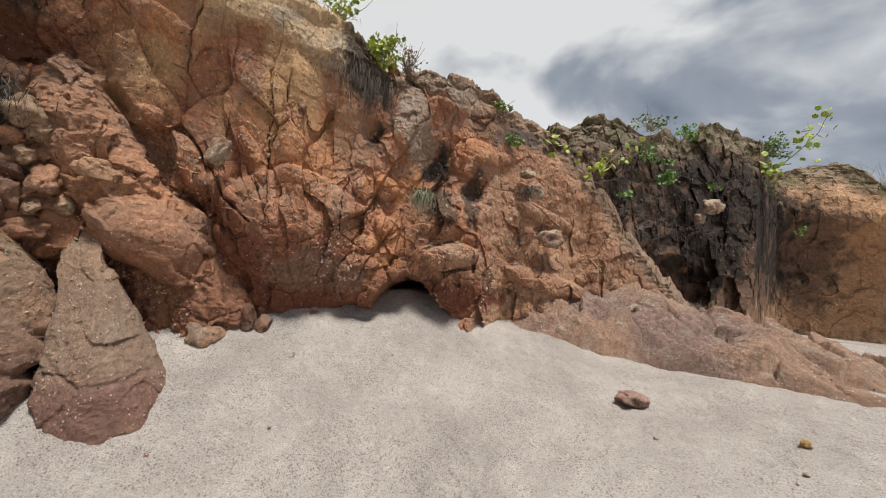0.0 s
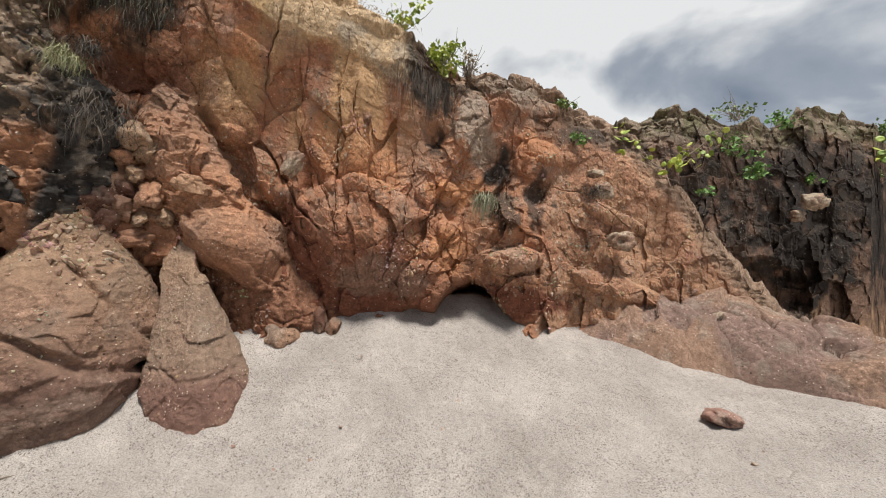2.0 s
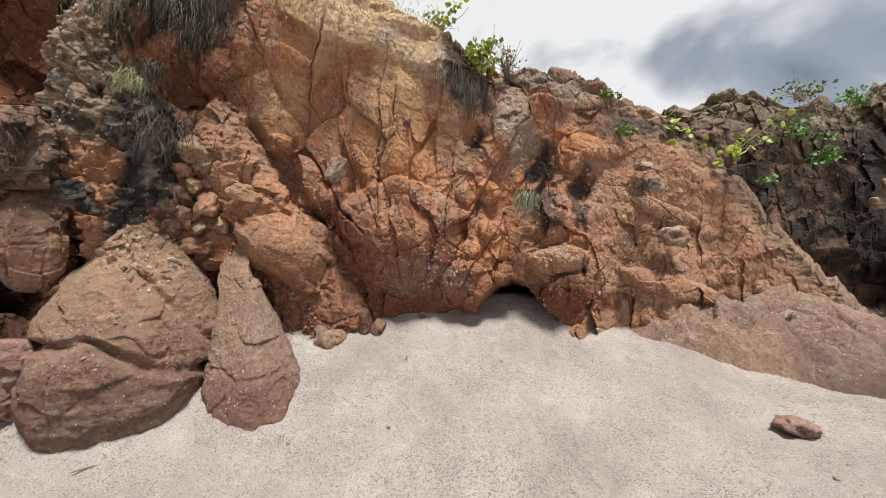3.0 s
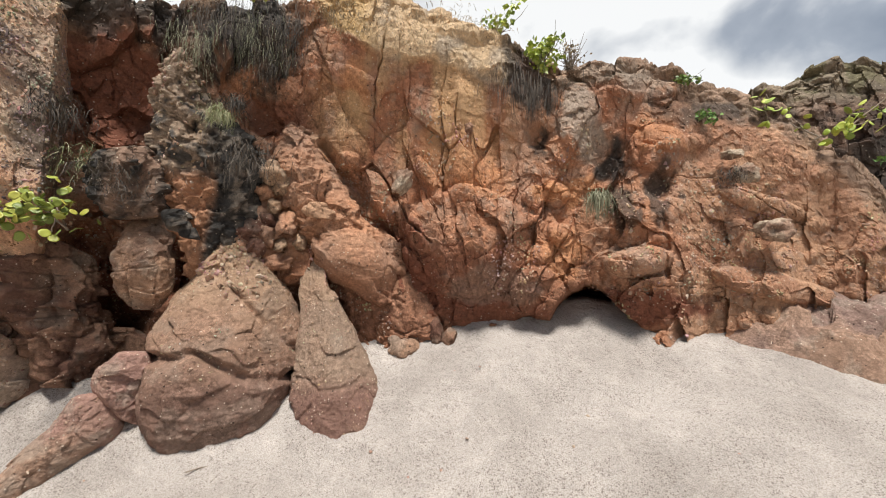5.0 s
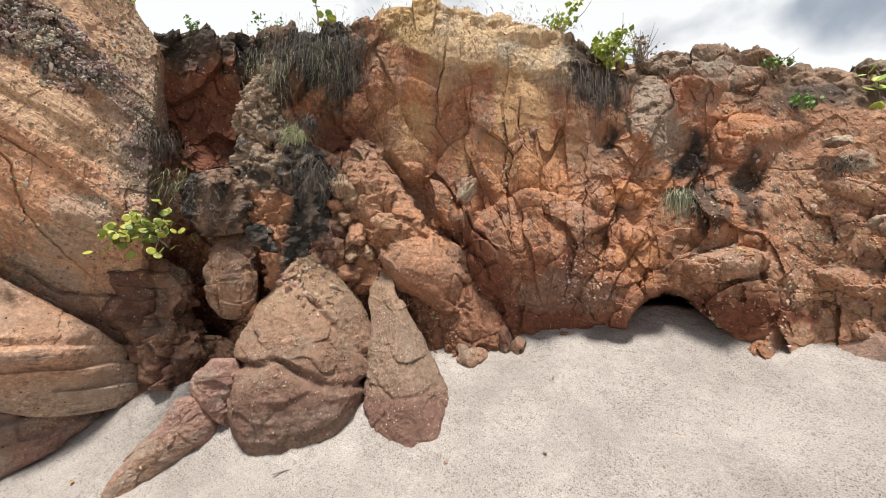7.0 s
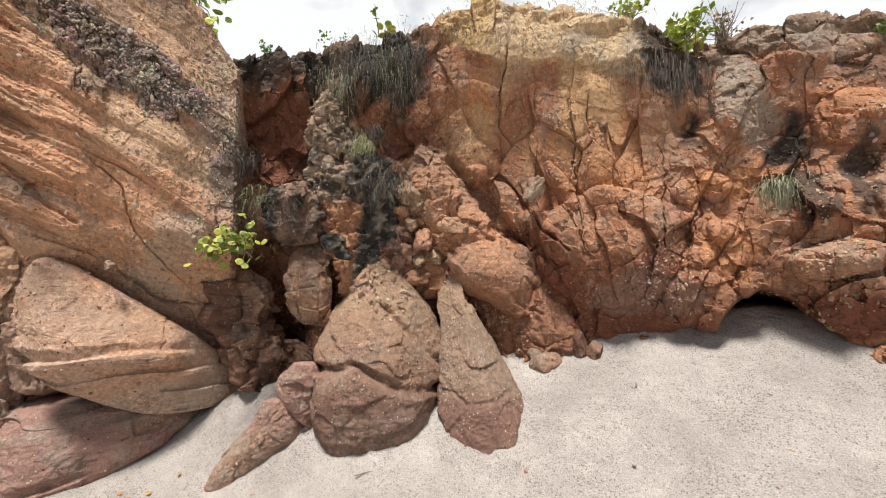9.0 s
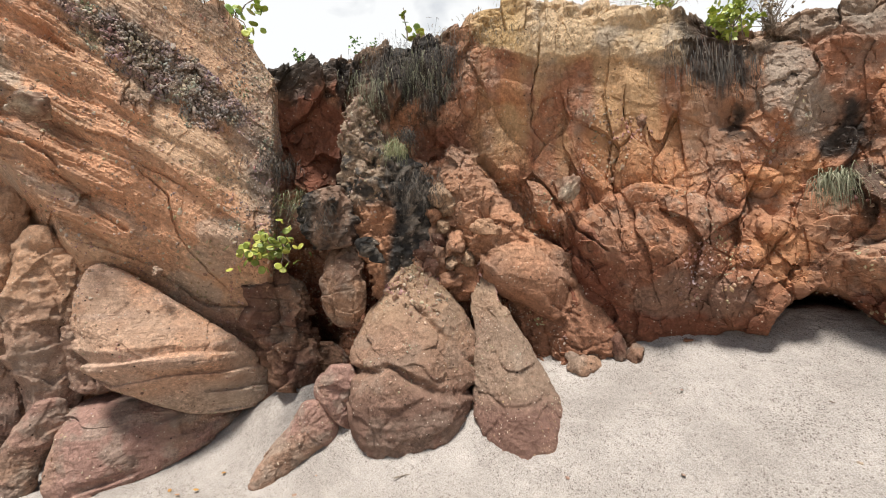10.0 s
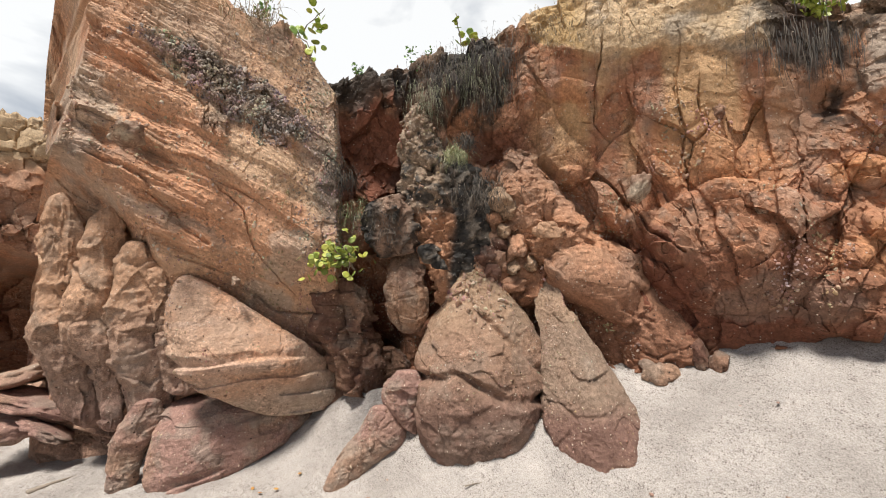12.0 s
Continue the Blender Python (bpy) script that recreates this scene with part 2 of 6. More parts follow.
def sand_material():
    m = bpy.data.materials.new("beach_sand")
    m.use_nodes = True
    n, l = m.node_tree.nodes, m.node_tree.links
    bsdf = n["Principled BSDF"]
    bsdf.inputs["Roughness"].default_value = 0.95
    bsdf.inputs["Specular IOR Level"].default_value = 0.1
    coord = n.new("ShaderNodeTexCoord")
    big = n.new("ShaderNodeTexNoise")
    big.inputs["Scale"].default_value, big.inputs["Detail"].default_value = 1.3, 6.0
    fine = n.new("ShaderNodeTexNoise")
    fine.inputs["Scale"].default_value, fine.inputs["Detail"].default_value = 130.0, 4.0
    fine.inputs["Roughness"].default_value = 0.8
    for q in (big, fine):
        l.new(coord.outputs["Object"], q.inputs["Vector"])
    r1 = n.new("ShaderNodeValToRGB")
    r1.color_ramp.elements[0].position, r1.color_ramp.elements[0].color = 0.35, (0.395, 0.352, 0.316, 1)
    r1.color_ramp.elements[1].position, r1.color_ramp.elements[1].color = 0.65, (0.515, 0.464, 0.42, 1)
    l.new(big.outputs["Fac"], r1.inputs["Fac"])
    # coarse dark grit, lying in patches
    grit = n.new("ShaderNodeTexVoronoi")
    grit.inputs["Scale"].default_value = 70.0
    l.new(coord.outputs["Object"], grit.inputs["Vector"])
    sep = n.new("ShaderNodeSeparateColor")
    l.new(grit.outputs["Color"], sep.inputs["Color"])
    patch = n.new("ShaderNodeTexNoise")
    patch.inputs["Scale"].default_value, patch.inputs["Detail"].default_value = 2.2, 5.0
    patch.inputs["Roughness"].default_value = 0.65
    l.new(coord.outputs["Object"], patch.inputs["Vector"])
    amount = n.new("ShaderNodeMapRange")
    amount.inputs["From Min"].default_value, amount.inputs["From Max"].default_value = 0.42, 0.62
    amount.inputs["To Min"].default_value, amount.inputs["To Max"].default_value = 0.05, 0.6
    l.new(patch.outputs["Fac"], amount.inputs["Value"])
    has = n.new("ShaderNodeMath")
    has.operation = "LESS_THAN"
    l.new(sep.outputs["Red"], has.inputs[0])
    l.new(amount.outputs["Result"], has.inputs[1])
    near = n.new("ShaderNodeMath")
    near.operation, near.inputs[1].default_value = "LESS_THAN", 0.42
    l.new(grit.outputs["Distance"], near.inputs[0])
    dark = n.new("ShaderNodeMath")
    dark.operation = "MULTIPLY"
    l.new(has.outputs["Value"], dark.inputs[0])
    l.new(near.outputs["Value"], dark.inputs[1])
    tone = n.new("ShaderNodeMapRange")
    tone.inputs["To Min"].default_value, tone.inputs["To Max"].default_value = 0.4, 0.95
    l.new(sep.outputs["Green"], tone.inputs["Value"])
    strong = n.new("ShaderNodeMath")
    strong.operation = "MULTIPLY"
    l.new(dark.outputs["Value"], strong.inputs[0])
    l.new(tone.outputs["Result"], strong.inputs[1])
    r2 = n.new("ShaderNodeValToRGB")
    r2.color_ramp.elements[0].position, r2.color_ramp.elements[0].color = 0.36, (0.5, 0.48, 0.46, 1)
    r2.color_ramp.elements[1].position, r2.color_ramp.elements[1].color = 0.58, (1.16, 1.16, 1.16, 1)
    l.new(fine.outputs["Fac"], r2.inputs["Fac"])
    mul = n.new("ShaderNodeMix")
    mul.data_type, mul.blend_type = "RGBA", "MULTIPLY"
    mul.inputs[0].default_value = 1.0
    l.new(r1.outputs["Color"], mul.inputs[6])
    l.new(r2.outputs["Color"], mul.inputs[7])
    scuff = n.new("ShaderNodeTexNoise")
    scuff.inputs["Scale"].default_value, scuff.inputs["Detail"].default_value = 5.5, 4.0
    scuff.inputs["Distortion"].default_value = 0.6
    l.new(coord.outputs["Object"], scuff.inputs["Vector"])
    scuffed = n.new("ShaderNodeMapRange")
    scuffed.inputs["From Min"].default_value, scuffed.inputs["From Max"].default_value = 0.48, 0.68
    scuffed.inputs["To Min"].default_value, scuffed.inputs["To Max"].default_value = 0.94, 1.06
    l.new(scuff.outputs["Fac"], scuffed.inputs["Value"])
    dry = n.new("ShaderNodeMix")
    dry.data_type, dry.blend_type = "RGBA", "MULTIPLY"
    dry.inputs[0].default_value = 1.0
    l.new(mul.outputs[2], dry.inputs[6])
    l.new(scuffed.outputs["Result"], dry.inputs[7])
    lay = n.new("ShaderNodeMix")
    lay.data_type = "RGBA"
    lay.inputs[7].default_value = (0.16, 0.13, 0.11, 1)
    l.new(strong.outputs["Value"], lay.inputs[0])
    l.new(dry.outputs[2], lay.inputs[6])
    l.new(lay.outputs[2], bsdf.inputs["Base Color"])
    mid = n.new("ShaderNodeTexNoise")
    mid.inputs["Scale"].default_value, mid.inputs["Detail"].default_value = 22.0, 5.0
    l.new(coord.outputs["Object"], mid.inputs["Vector"])
    b0 = n.new("ShaderNodeBump")
    b0.inputs["Strength"].default_value, b0.inputs["Distance"].default_value = 0.75, 0.035
    l.new(mid.outputs["Fac"], b0.inputs["Height"])
    b = n.new("ShaderNodeBump")
    b.inputs["Strength"].default_value, b.inputs["Distance"].default_value = 0.8, 0.012
    l.new(fine.outputs["Fac"], b.inputs["Height"])
    l.new(b0.outputs["Normal"], b.inputs["Normal"])
    l.new(b.outputs["Normal"], bsdf.inputs["Normal"])
    return m


SAND = sand_material()

# ---- building meshes ----
ORANGE, RUST, BROWN = np.array((0.47, 0.24, 0.135)), np.array((0.355, 0.162, 0.092)), np.array((0.36, 0.228, 0.158))
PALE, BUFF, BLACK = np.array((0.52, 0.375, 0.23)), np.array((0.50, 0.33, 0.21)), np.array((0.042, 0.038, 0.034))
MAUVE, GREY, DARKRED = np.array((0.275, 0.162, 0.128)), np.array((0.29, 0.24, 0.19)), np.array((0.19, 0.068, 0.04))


def mixed(a, b, k):
    return a * (1 - k[:, None]) + b * k[:, None]


def mesh_object(name, verts, faces, tint, material, parent=None):
    me = bpy.data.meshes.new(name)
    me.from_pydata(verts, [], faces)
    if tint is not None:
        col = me.color_attributes.new("tint", "FLOAT_COLOR", "POINT")
        col.data.foreach_set("color", np.concatenate([np.clip(tint, 0, 1), np.ones((len(tint), 1))], 1).astype(np.float32).ravel())
    me.materials.append(material)
    me.polygons.foreach_set("use_smooth", np.ones(len(me.polygons), bool))
    me.update()
    ob = new(name, me)
    if parent:
        ob.parent = parent
    return ob


def grid_faces(nu, nv, wrap=False):
    i = np.arange(nu if wrap else nu - 1)
    j = np.arange(nv - 1)
    i, j = [q.ravel() for q in np.meshgrid(i, j, indexing="ij")]
    k = (i + 1) % nu
    return np.stack([i * nv + j, k * nv + j, k * nv + j + 1, i * nv + j + 1], 1).tolist()


def table(az, z, stations, levels):
    """Smoothly interpolates rows of (azimuth, value at each level)."""
    s = np.array(stations, float)
    k = np.clip(np.searchsorted(s[:, 0], az) - 1, 0, len(s) - 2)
    t = np.clip((az - s[k, 0]) / (s[k + 1, 0] - s[k, 0]), 0, 1)
    t = t * t * (3 - 2 * t) * 0.6 + t * 0.4
    n = np.clip(np.searchsorted(levels, z) - 1, 0, len(levels) - 2)
    lev = np.array(levels)
    h = np.clip((z - lev[n]) / (lev[n + 1] - lev[n]), 0, 1)
    h = h * h * (3 - 2 * h) * 0.6 + h * 0.4
    a = s[k, 1 + n] * (1 - h) + s[k, 2 + n] * h
    b = s[k + 1, 1 + n] * (1 - h) + s[k + 1, 2 + n] * h
    return a * (1 - t) + b * t


def groove(az, z, line, radius=4.0):
    """Distance in metres from a broken line of (azimuth, height) pairs."""
    s = np.radians(1) * radius
    best = np.full(len(az), 9.0)
    pts = [(line[n] * s, line[n + 1]) for n in range(0, len(line), 2)]
    x, y = az * s, z
    for (ax, ay), (bx, by) in zip(pts, pts[1:]):
        t = np.clip(((x - ax) * (bx - ax) + (y - ay) * (by - ay)) / ((bx - ax) ** 2 + (by - ay) ** 2), 0, 1)
        best = np.minimum(best, np.hypot(x - ax - t * (bx - ax), y - ay - t * (by - ay)))
    return best


def spot(az, z, a0, z0, w, h, turn=0.0, radius=4.0):
    """Squared elliptical distance: below 1 inside an ellipse of half sizes w, h metres, turned to the left."""
    x, y = -(az - a0) * np.radians(1) * radius, z - z0
    c, s = math.cos(radians(turn)), math.sin(radians(turn))
    return ((x * c + y * s) / w) ** 2 + ((-x * s + y * c) / h) ** 2


def wall(name, az0, az1, cols, rows, top, base, relief, paint, back=2.5, bottom=-0.25, seed=3, more=None, rag=1.0):
    """A rock face by azimuth and height, with the ground behind its brow."""
    a = np.linspace(az0, az1, cols) if more is None else np.sort(np.concatenate([np.linspace(az0, az1, cols), more]))
    cols = len(a)
    v = np.linspace(0, 1, rows)
    extra = 44
    A, V = np.meshgrid(a, v, indexing="ij")
    zt = top(A)
    Z = bottom + (zt - bottom) * V
    az, z = A.ravel(), Z.ravel()
    r = base(az, z)
    p = polar(az, r, z)
    r = r + relief(az, z, p)
    p = polar(az, r, z).reshape(cols, rows, 3)
    # the brow rolls over and runs back
    tail = np.linspace(0, 1, extra + 1)[1:]
    A2 = np.repeat(a[:, None], extra, 1)
    r_top = r.reshape(cols, rows)[:, -1:]
    R2 = r_top + back * tail[None] ** 1.6
    flat = polar(A2.ravel(), R2.ravel(), 0 * R2.ravel())
    lump = rag * (fbm(flat * 2.2, 4, seed + 5) * 0.16 - 1.1 * crag(flat, 0.3, seed + 6) - 0.8 * crag(flat, 0.12, seed + 7)).reshape(cols, extra) * np.minimum(1, tail * 30)
    Z2 = Z[:, -1:] + lump + 0.12 * np.sin(np.minimum(tail * 3, 1.57)) - 0.5 * tail**2
    q = polar(A2.ravel(), R2.ravel(), Z2.ravel()).reshape(cols, extra, 3)
    verts = np.concatenate([p, q], 1)
    az_all = np.repeat(a[:, None], rows + extra, 1).ravel()
    flat_all = verts.reshape(-1, 3)
    tint = paint(az_all, flat_all[:, 2], flat_all)
    ob = mesh_object(name, flat_all, grid_faces(cols, rows + extra), tint, ROCK)
    ob.data.polygons.foreach_set("use_smooth", np.zeros(len(ob.data.polygons), bool))
    return ob


# ---- sand ----
def build_sand():
    rr = np.concatenate([np.linspace(0.0, 2.2, 20), np.linspace(2.25, 5.6, 230), np.linspace(5.65, 9, 60), np.geomspace(9.4, 900, 40)])
    aa = np.concatenate([np.linspace(-180, -62, 60)[:-1], np.linspace(-62, 102, 760), np.linspace(102, 180, 40)[1:-1]])
    A, R = np.meshgrid(aa, rr, indexing="ij")
    p = polar(A.ravel(), R.ravel(), 0 * R.ravel())
    z = sand_height(p[:, 0], p[:, 1])
    q = p * (1, 1, 0)
    near = 1 - step(9, 14, R.ravel())
    f1 = voronoi(q * (3.4, 3.4, 1) + 0.3 * fbm(q * 4, 2, 46)[:, None], 45)[0]
    trodden = step(-0.1, 0.4, fbm(q * 0.8, 2, 47))
    z = z + near * (0.03 * fbm(q * 0.9, 3, 40) + 0.02 * fbm(q * 5, 3, 41) + 0.009 * fbm(q * 16, 3, 44) + 0.012 * fbm(np.stack([A.ravel() * 0.05, R.ravel() * 5.0 + 0.5 * fbm(q * 1.2, 2, 48), 0 * z], 1), 3, 49, ridged=True) - 0.03 * trodden * step(0.5, 0.1, f1) + 0.03)
    p[:, 2] = z
    ob = mesh_object("ground", p, grid_faces(len(aa), len(rr), wrap=True), None, SAND)
    tagged(ob, "pale buff coarse beach sand banked against the cliff", "sand", kind="structure")


build_sand()

# ---- the main cliff ----
LEVELS = (0.9, 1.5, 2.2, 3.0, 3.9)
BASE = [
    (-37, 6.2, 6.3, 6.4, 6.6, 6.9), (-30, 6.0, 6.0, 6.0, 6.1, 6.3), (-24, 5.7, 5.65, 5.6, 5.45, 5.6), (-19, 5.0, 5.05, 5.2, 5.1, 5.2),
    (-14, 4.8, 4.75, 4.8, 4.85, 4.9), (-9, 4.35, 4.3, 4.4, 4.55, 4.75), (-2, 4.5, 4.4, 4.35, 4.35, 4.25), (6, 4.25, 4.15, 4.2, 4.12, 4.15),
    (12, 4.25, 4.1, 3.93, 3.9, 3.9), (20, 4.22, 4.02, 3.9, 3.87, 3.84), (30, 4.02, 4.0, 4.02, 3.93, 3.78), (38, 4.1, 4.1, 4.2, 4.08, 3.9),
    (47, 4.2, 4.2, 4.25, 4.2, 4.08), (53, 4.6, 4.6, 4.4, 4.25, 4.15), (59, 5.0, 4.95, 4.7, 4.5, 4.35), (69, 5.2, 5.1, 4.9, 4.7, 4.5),
]
TOP_AZ = (-37, -33, -29, -25.5, -24, -20, -15.5, -12, -9.5, -8, -3.7, 4.4, 9, 13.7, 18, 23, 30, 36, 41, 48, 56.7, 63, 69)
TOP_Z = (1.2, 1.8, 2.3, 2.9, 3.1, 3.52, 3.72, 3.82, 4.08, 4.06, 3.98, 3.98, 4.05, 4.2, 4.3, 4.42, 4.5, 4.6, 4.5, 4.38, 4.2, 4.17, 4.0)


def cliff_top(az):
    return np.interp(az, TOP_AZ, TOP_Z) + 0.05 * fbm(np.stack([az * 0.28, 0 * az, 0 * az], -1).reshape(-1, 3), 3, 9).reshape(az.shape) + flank_edge(az)


def flank_edge(az):
    return 0.16 * step(-19, -25, az) * fbm(np.stack([az * 0.9, 0 * az, 0 * az], -1).reshape(-1, 3), 3, 14, gain=0.7).reshape(az.shape)


def cliff_base(az, z):
    return table(az, z, BASE, LEVELS)


# swellings and hollows of the face: azimuth, height, half sizes, turn, metres outward
BULGES = [
    (17.2, 2.01, 0.66, 0.58, 0, 0.20), (7.8, 2.52, 0.11, 0.13, 10, 0.10), (4.7, 2.56, 0.13, 0.13, -20, 0.12), (4.2, 2.15, 0.13, 0.11, -30, 0.08),
    (8.1, 2.23, 0.13, 0.11, 0, 0.07), (7.3, 1.89, 0.16, 0.12, 10, 0.08), (7.1, 1.54, 0.27, 0.27, 0, 0.13), (1.5, 1.69, 0.14, 0.13, 40, 0.10),
    (-5.7, 1.87, 0.30, 0.15, 12, 0.24), (-8.2, 1.88, 0.11, 0.10, 0, 0.12), (-8.0, 3.06, 0.24, 0.28, 0, 0.13), (-4.3, 2.24, 0.14, 0.24, 0, 0.08),
    (1.8, 3.40, 0.20, 0.42, 0, 0.11), (49.5, 3.84, 0.32, 0.38, 0, 0.20), (41.0, 3.73, 0.10, 0.32, 0, 0.07), (35.9, 3.65, 0.10, 0.34, 75, 0.06),
]
BLOCKS = [
    (30.7, 2.51, 0.33, 0.11, -58, 0.16), (25.8, 2.20, 0.36, 0.10, -58, 0.12), (23.1, 2.65, 0.30, 0.08, -62, 0.06), (35.5, 2.82, 0.14, 0.10, 0, 0.10),
    (-18.9, 1.68, 0.38, 0.13, -18, 0.16), (-10.9, 3.10, 0.20, 0.09, 25, 0.08), (-6.1, 3.72, 0.30, 0.16, 10, 0.10), (-18.0, 2.52, 0.30, 0.10, -25, 0.08),
    (-15.8, 2.14, 0.30, 0.20, 0, 0.05), (28.1, 1.07, 0.15, 0.25, 20, 0.10), (22.8, 1.23, 0.10, 0.20, 30, 0.09), (19.9, 1.09, 0.06, 0.12, 10, 0.08), (25.4, 1.82, 0.16, 0.10, -50, 0.08),
]
HOLLOWS = [
    (45.2, 3.25, 0.40, 0.20, -10, 0.16), (63.6, 3.29, 0.50, 0.75, 0, 0.25), (-2.2, 2.89, 0.18, 0.30, 0, 0.10), (7.1, 3.17, 0.14, 0.12, 0, 0.14), (-8.4, 2.65, 0.12, 0.14, 0, 0.14),
    (55.6, 1.71, 0.28, 0.40, 0, 0.75), (62.0, 1.11, 0.28, 0.40, 0, 0.6), (62.0, 1.92, 0.3, 0.4, 0, 0.5),
]
# joints: width, depth, then azimuth and height along them
JOINTS_A = [
    (0.022, 0.12, 30.3, 4.39, 31.1, 3.86, 32.2, 3.30), (0.014, 0.07, 26.0, 3.74, 27.0, 3.46, 26.6, 3.13, 24.2, 2.71, 21.8, 2.26),
    (0.018, 0.09, 22.3, 3.67, 21.8, 3.18, 21.0, 2.59, 20.7, 2.00), (0.014, 0.07, 17.4, 3.20, 16.7, 2.82, 15.4, 2.58), (0.014, 0.06, 11.4, 3.30, 13.8, 2.81, 14.4, 2.43),
    (0.022, 0.12, 10.5, 3.19, 10.2, 2.64, 10.5, 2.01), (0.016, 0.09, 32.2, 3.30, 27.9, 3.01, 26.0, 2.82, 20.0, 2.00), (0.016, 0.08, 36.3, 3.46, 32.2, 3.30),
]
JOINTS_B = [
    (0.12, 0.34, 39.0, 3.00, 33.7, 2.55, 28.9, 2.08, 25.3, 1.53), (0.03, 0.14, 29.1, 2.70, 25.8, 2.17, 22.5, 2.00), (0.02, 0.08, 10.1, 1.96, 6.0, 1.80, 3.2, 2.08, 2.1, 2.36),
    (0.02, 0.07, 6.7, 2.65, 6.1, 2.31, 8.9, 2.01), (0.05, 0.18, -9.8, 2.81, -8.6, 2.44, -9.1, 2.08, -9.2, 1.72), (0.012, 0.06, -11.4, 2.08, -13.5, 1.93, -14.3, 1.73),
    (0.014, 0.06, -9.2, 2.76, -14.2, 2.78, -17.2, 2.61, -20.9, 2.35), (0.012, 0.05, -15.4, 2.25, -17.5, 2.29, -18.5, 2.60), (0.012, 0.05, -7.9, 1.64, -12.9, 1.62, -15.6, 1.68),
]


def swell(az, z, features, radius=4.0):
    """Rounded forms that stand out, each with its own edge."""
    out = 0 * az
    for a0, z0, w, h, turn, high in features:
        d = spot(az, z, a0, z0, w, h, turn, radius)
        out = np.maximum(out, high * np.sqrt(np.clip(1 - d, 0, 1)) ** 0.8)
    return out


def cut(az, z, joints, radius=4.0):
    out = 0 * az
    vary = 0.55 + 0.6 * value_noise(np.stack([az * 0.25, z * 2.3, 0 * z], 1), 97)
    for width, deep, *line in joints:
        d = groove(az, z, line, radius)
        out = np.maximum(out, 0.65 * deep * np.clip(vary, 0.05, 1) * step(width * 0.65, 0.0, d))
    return out


def cap_edge(az):
    """The height of the pale cap's lower edge."""
    return np.interp(az, (8, 12, 16, 23, 31, 36, 43), (4.2, 3.62, 3.7, 3.85, 3.82, 4.0, 4.5))


def cliff_relief(az, z, p):
    jit = 0.035 * fbm(p * 5, 3, 90)
    ja, jz = az + jit * 14, z + 0.03 * fbm(p * 5, 3, 91)
    low = step(2.9, 2.0, z)
    right = step(-6, -12, az)
    left = step(41, 50, az)
    high = step(2.3, 2.9, z) * step(9, 13, az) * step(42, 36, az)
    out = 0.12 * fbm(p * 1.0, 3, 1) + 0.012 * fbm(p * 6.0, 4, 2, ridged=True)
    tall = crag(p * (1, 1, 0.28), 0.30, 3, 0.03)
    belly = step(1.3, 0.6, spot(az, z, 17.2, 2.01, 0.66, 0.6))
    # long plates that fan upward from the belly
    fan = step(46, 40, az) * step(-6, 2, az)
    x, up = -np.radians(az - 15) * 4, z - 0.5 + 0.06 * fbm(p * 1.3, 2, 17)
    rho, turn = np.hypot(x, up), np.arctan2(x, np.maximum(up, 0.05))
    fan = fan * step(3.7, 3.1, z + 0.3 * fbm(p * 1.1, 2, 10))
    f1, f2, ident, facet = voronoi(np.stack([turn / 0.15 + 0.5 * fbm(p * 1.6, 3, 18), rho * 1.15 + 0.3 * fbm(p * 1.4, 2, 12), 0 * z + 4.5], 1), 19)
    open_joint = step(0.014, 0.002, (f2 - f1) * 0.15 * rho) * step(-0.1, 0.3, fbm(p * 1.2, 2, 11))
    plates = np.clip(rho / 2.0, 0.25, 1.0) * (0.15 * (ident - 0.5) + 0.16 * facet + 0.04 * f1 + 0.05 * open_joint)
    # rounded cobbles standing out of the flank
    g1, g2, own, lean = voronoi(p / 0.24, 13)
    cobble = -0.05 * (own > 0.6) * np.sqrt(np.clip(1 - (g1 / (0.25 + 0.2 * own)) ** 2, 0, 1)) * step(-5, -10, az) * step(3.4, 2.9, z)
    out += fan * step(0.7, 1.5, rho) * plates + cobble
    lumps = 1.25 * crag(p * (1, 1, 0.8), 0.42, 15, 0.008) * (1 - 0.4 * belly) * (1 - 0.6 * fan) + 0.8 * crag(p, 0.17, 4, 0.004) * (1 - 0.3 * fan) + 0.03 * fbm(p * (5, 5, 3.5), 3, 16)
    rugged = (0.55 + 0.45 * np.maximum(low, left) - 0.5 * right) * (1 - 0.45 * belly)
    out += high * 0.55 * tall + (1 - 0.8 * high) * rugged * lumps + (0.5 - 0.25 * high) * crag(p, 0.065, 6, 0.004)
    out -= swell(ja, jz, BULGES) + swell(ja, jz, BLOCKS)
    for a0, z0, w, h, turn, deep in HOLLOWS:
        out += 0.8 * deep * step(1.6, 0.0, spot(ja, jz, a0, z0, w, h, turn))
    broken = step(-0.25, 0.3, fbm(np.stack([az * 0.3, 0 * z, z * 3.0], 1), 2, 89))
    out += 0.85 * (0.25 + 0.75 * broken) * cut(ja + 0.5 * fbm(p * 9, 2, 88), jz, [(0.85 * j[0], *j[1:]) for j in JOINTS_A]) + cut(ja, jz, JOINTS_B)
    # the cap stands proud of the face under it
    cap = step(0.0, 0.09, jz - cap_edge(az) + 0.12 * fbm(p * 3, 3, 94)) * step(9, 12.5, az) * step(43, 38, az)
    out -= 0.07 * cap
    # upright flutes under the cap
    flute = step(2.3, 2.7, z) * step(3.8, 3.5, z) * step(10, 14, az) * step(40, 34, az)
    out += flute * 0.10 * fbm(np.stack([az * 0.28, 0 * az, z * 0.5], 1), 2, 95)
    # ragged brow
    brow = step(0.5, 0.0, np.interp(az, TOP_AZ, TOP_Z) - z)
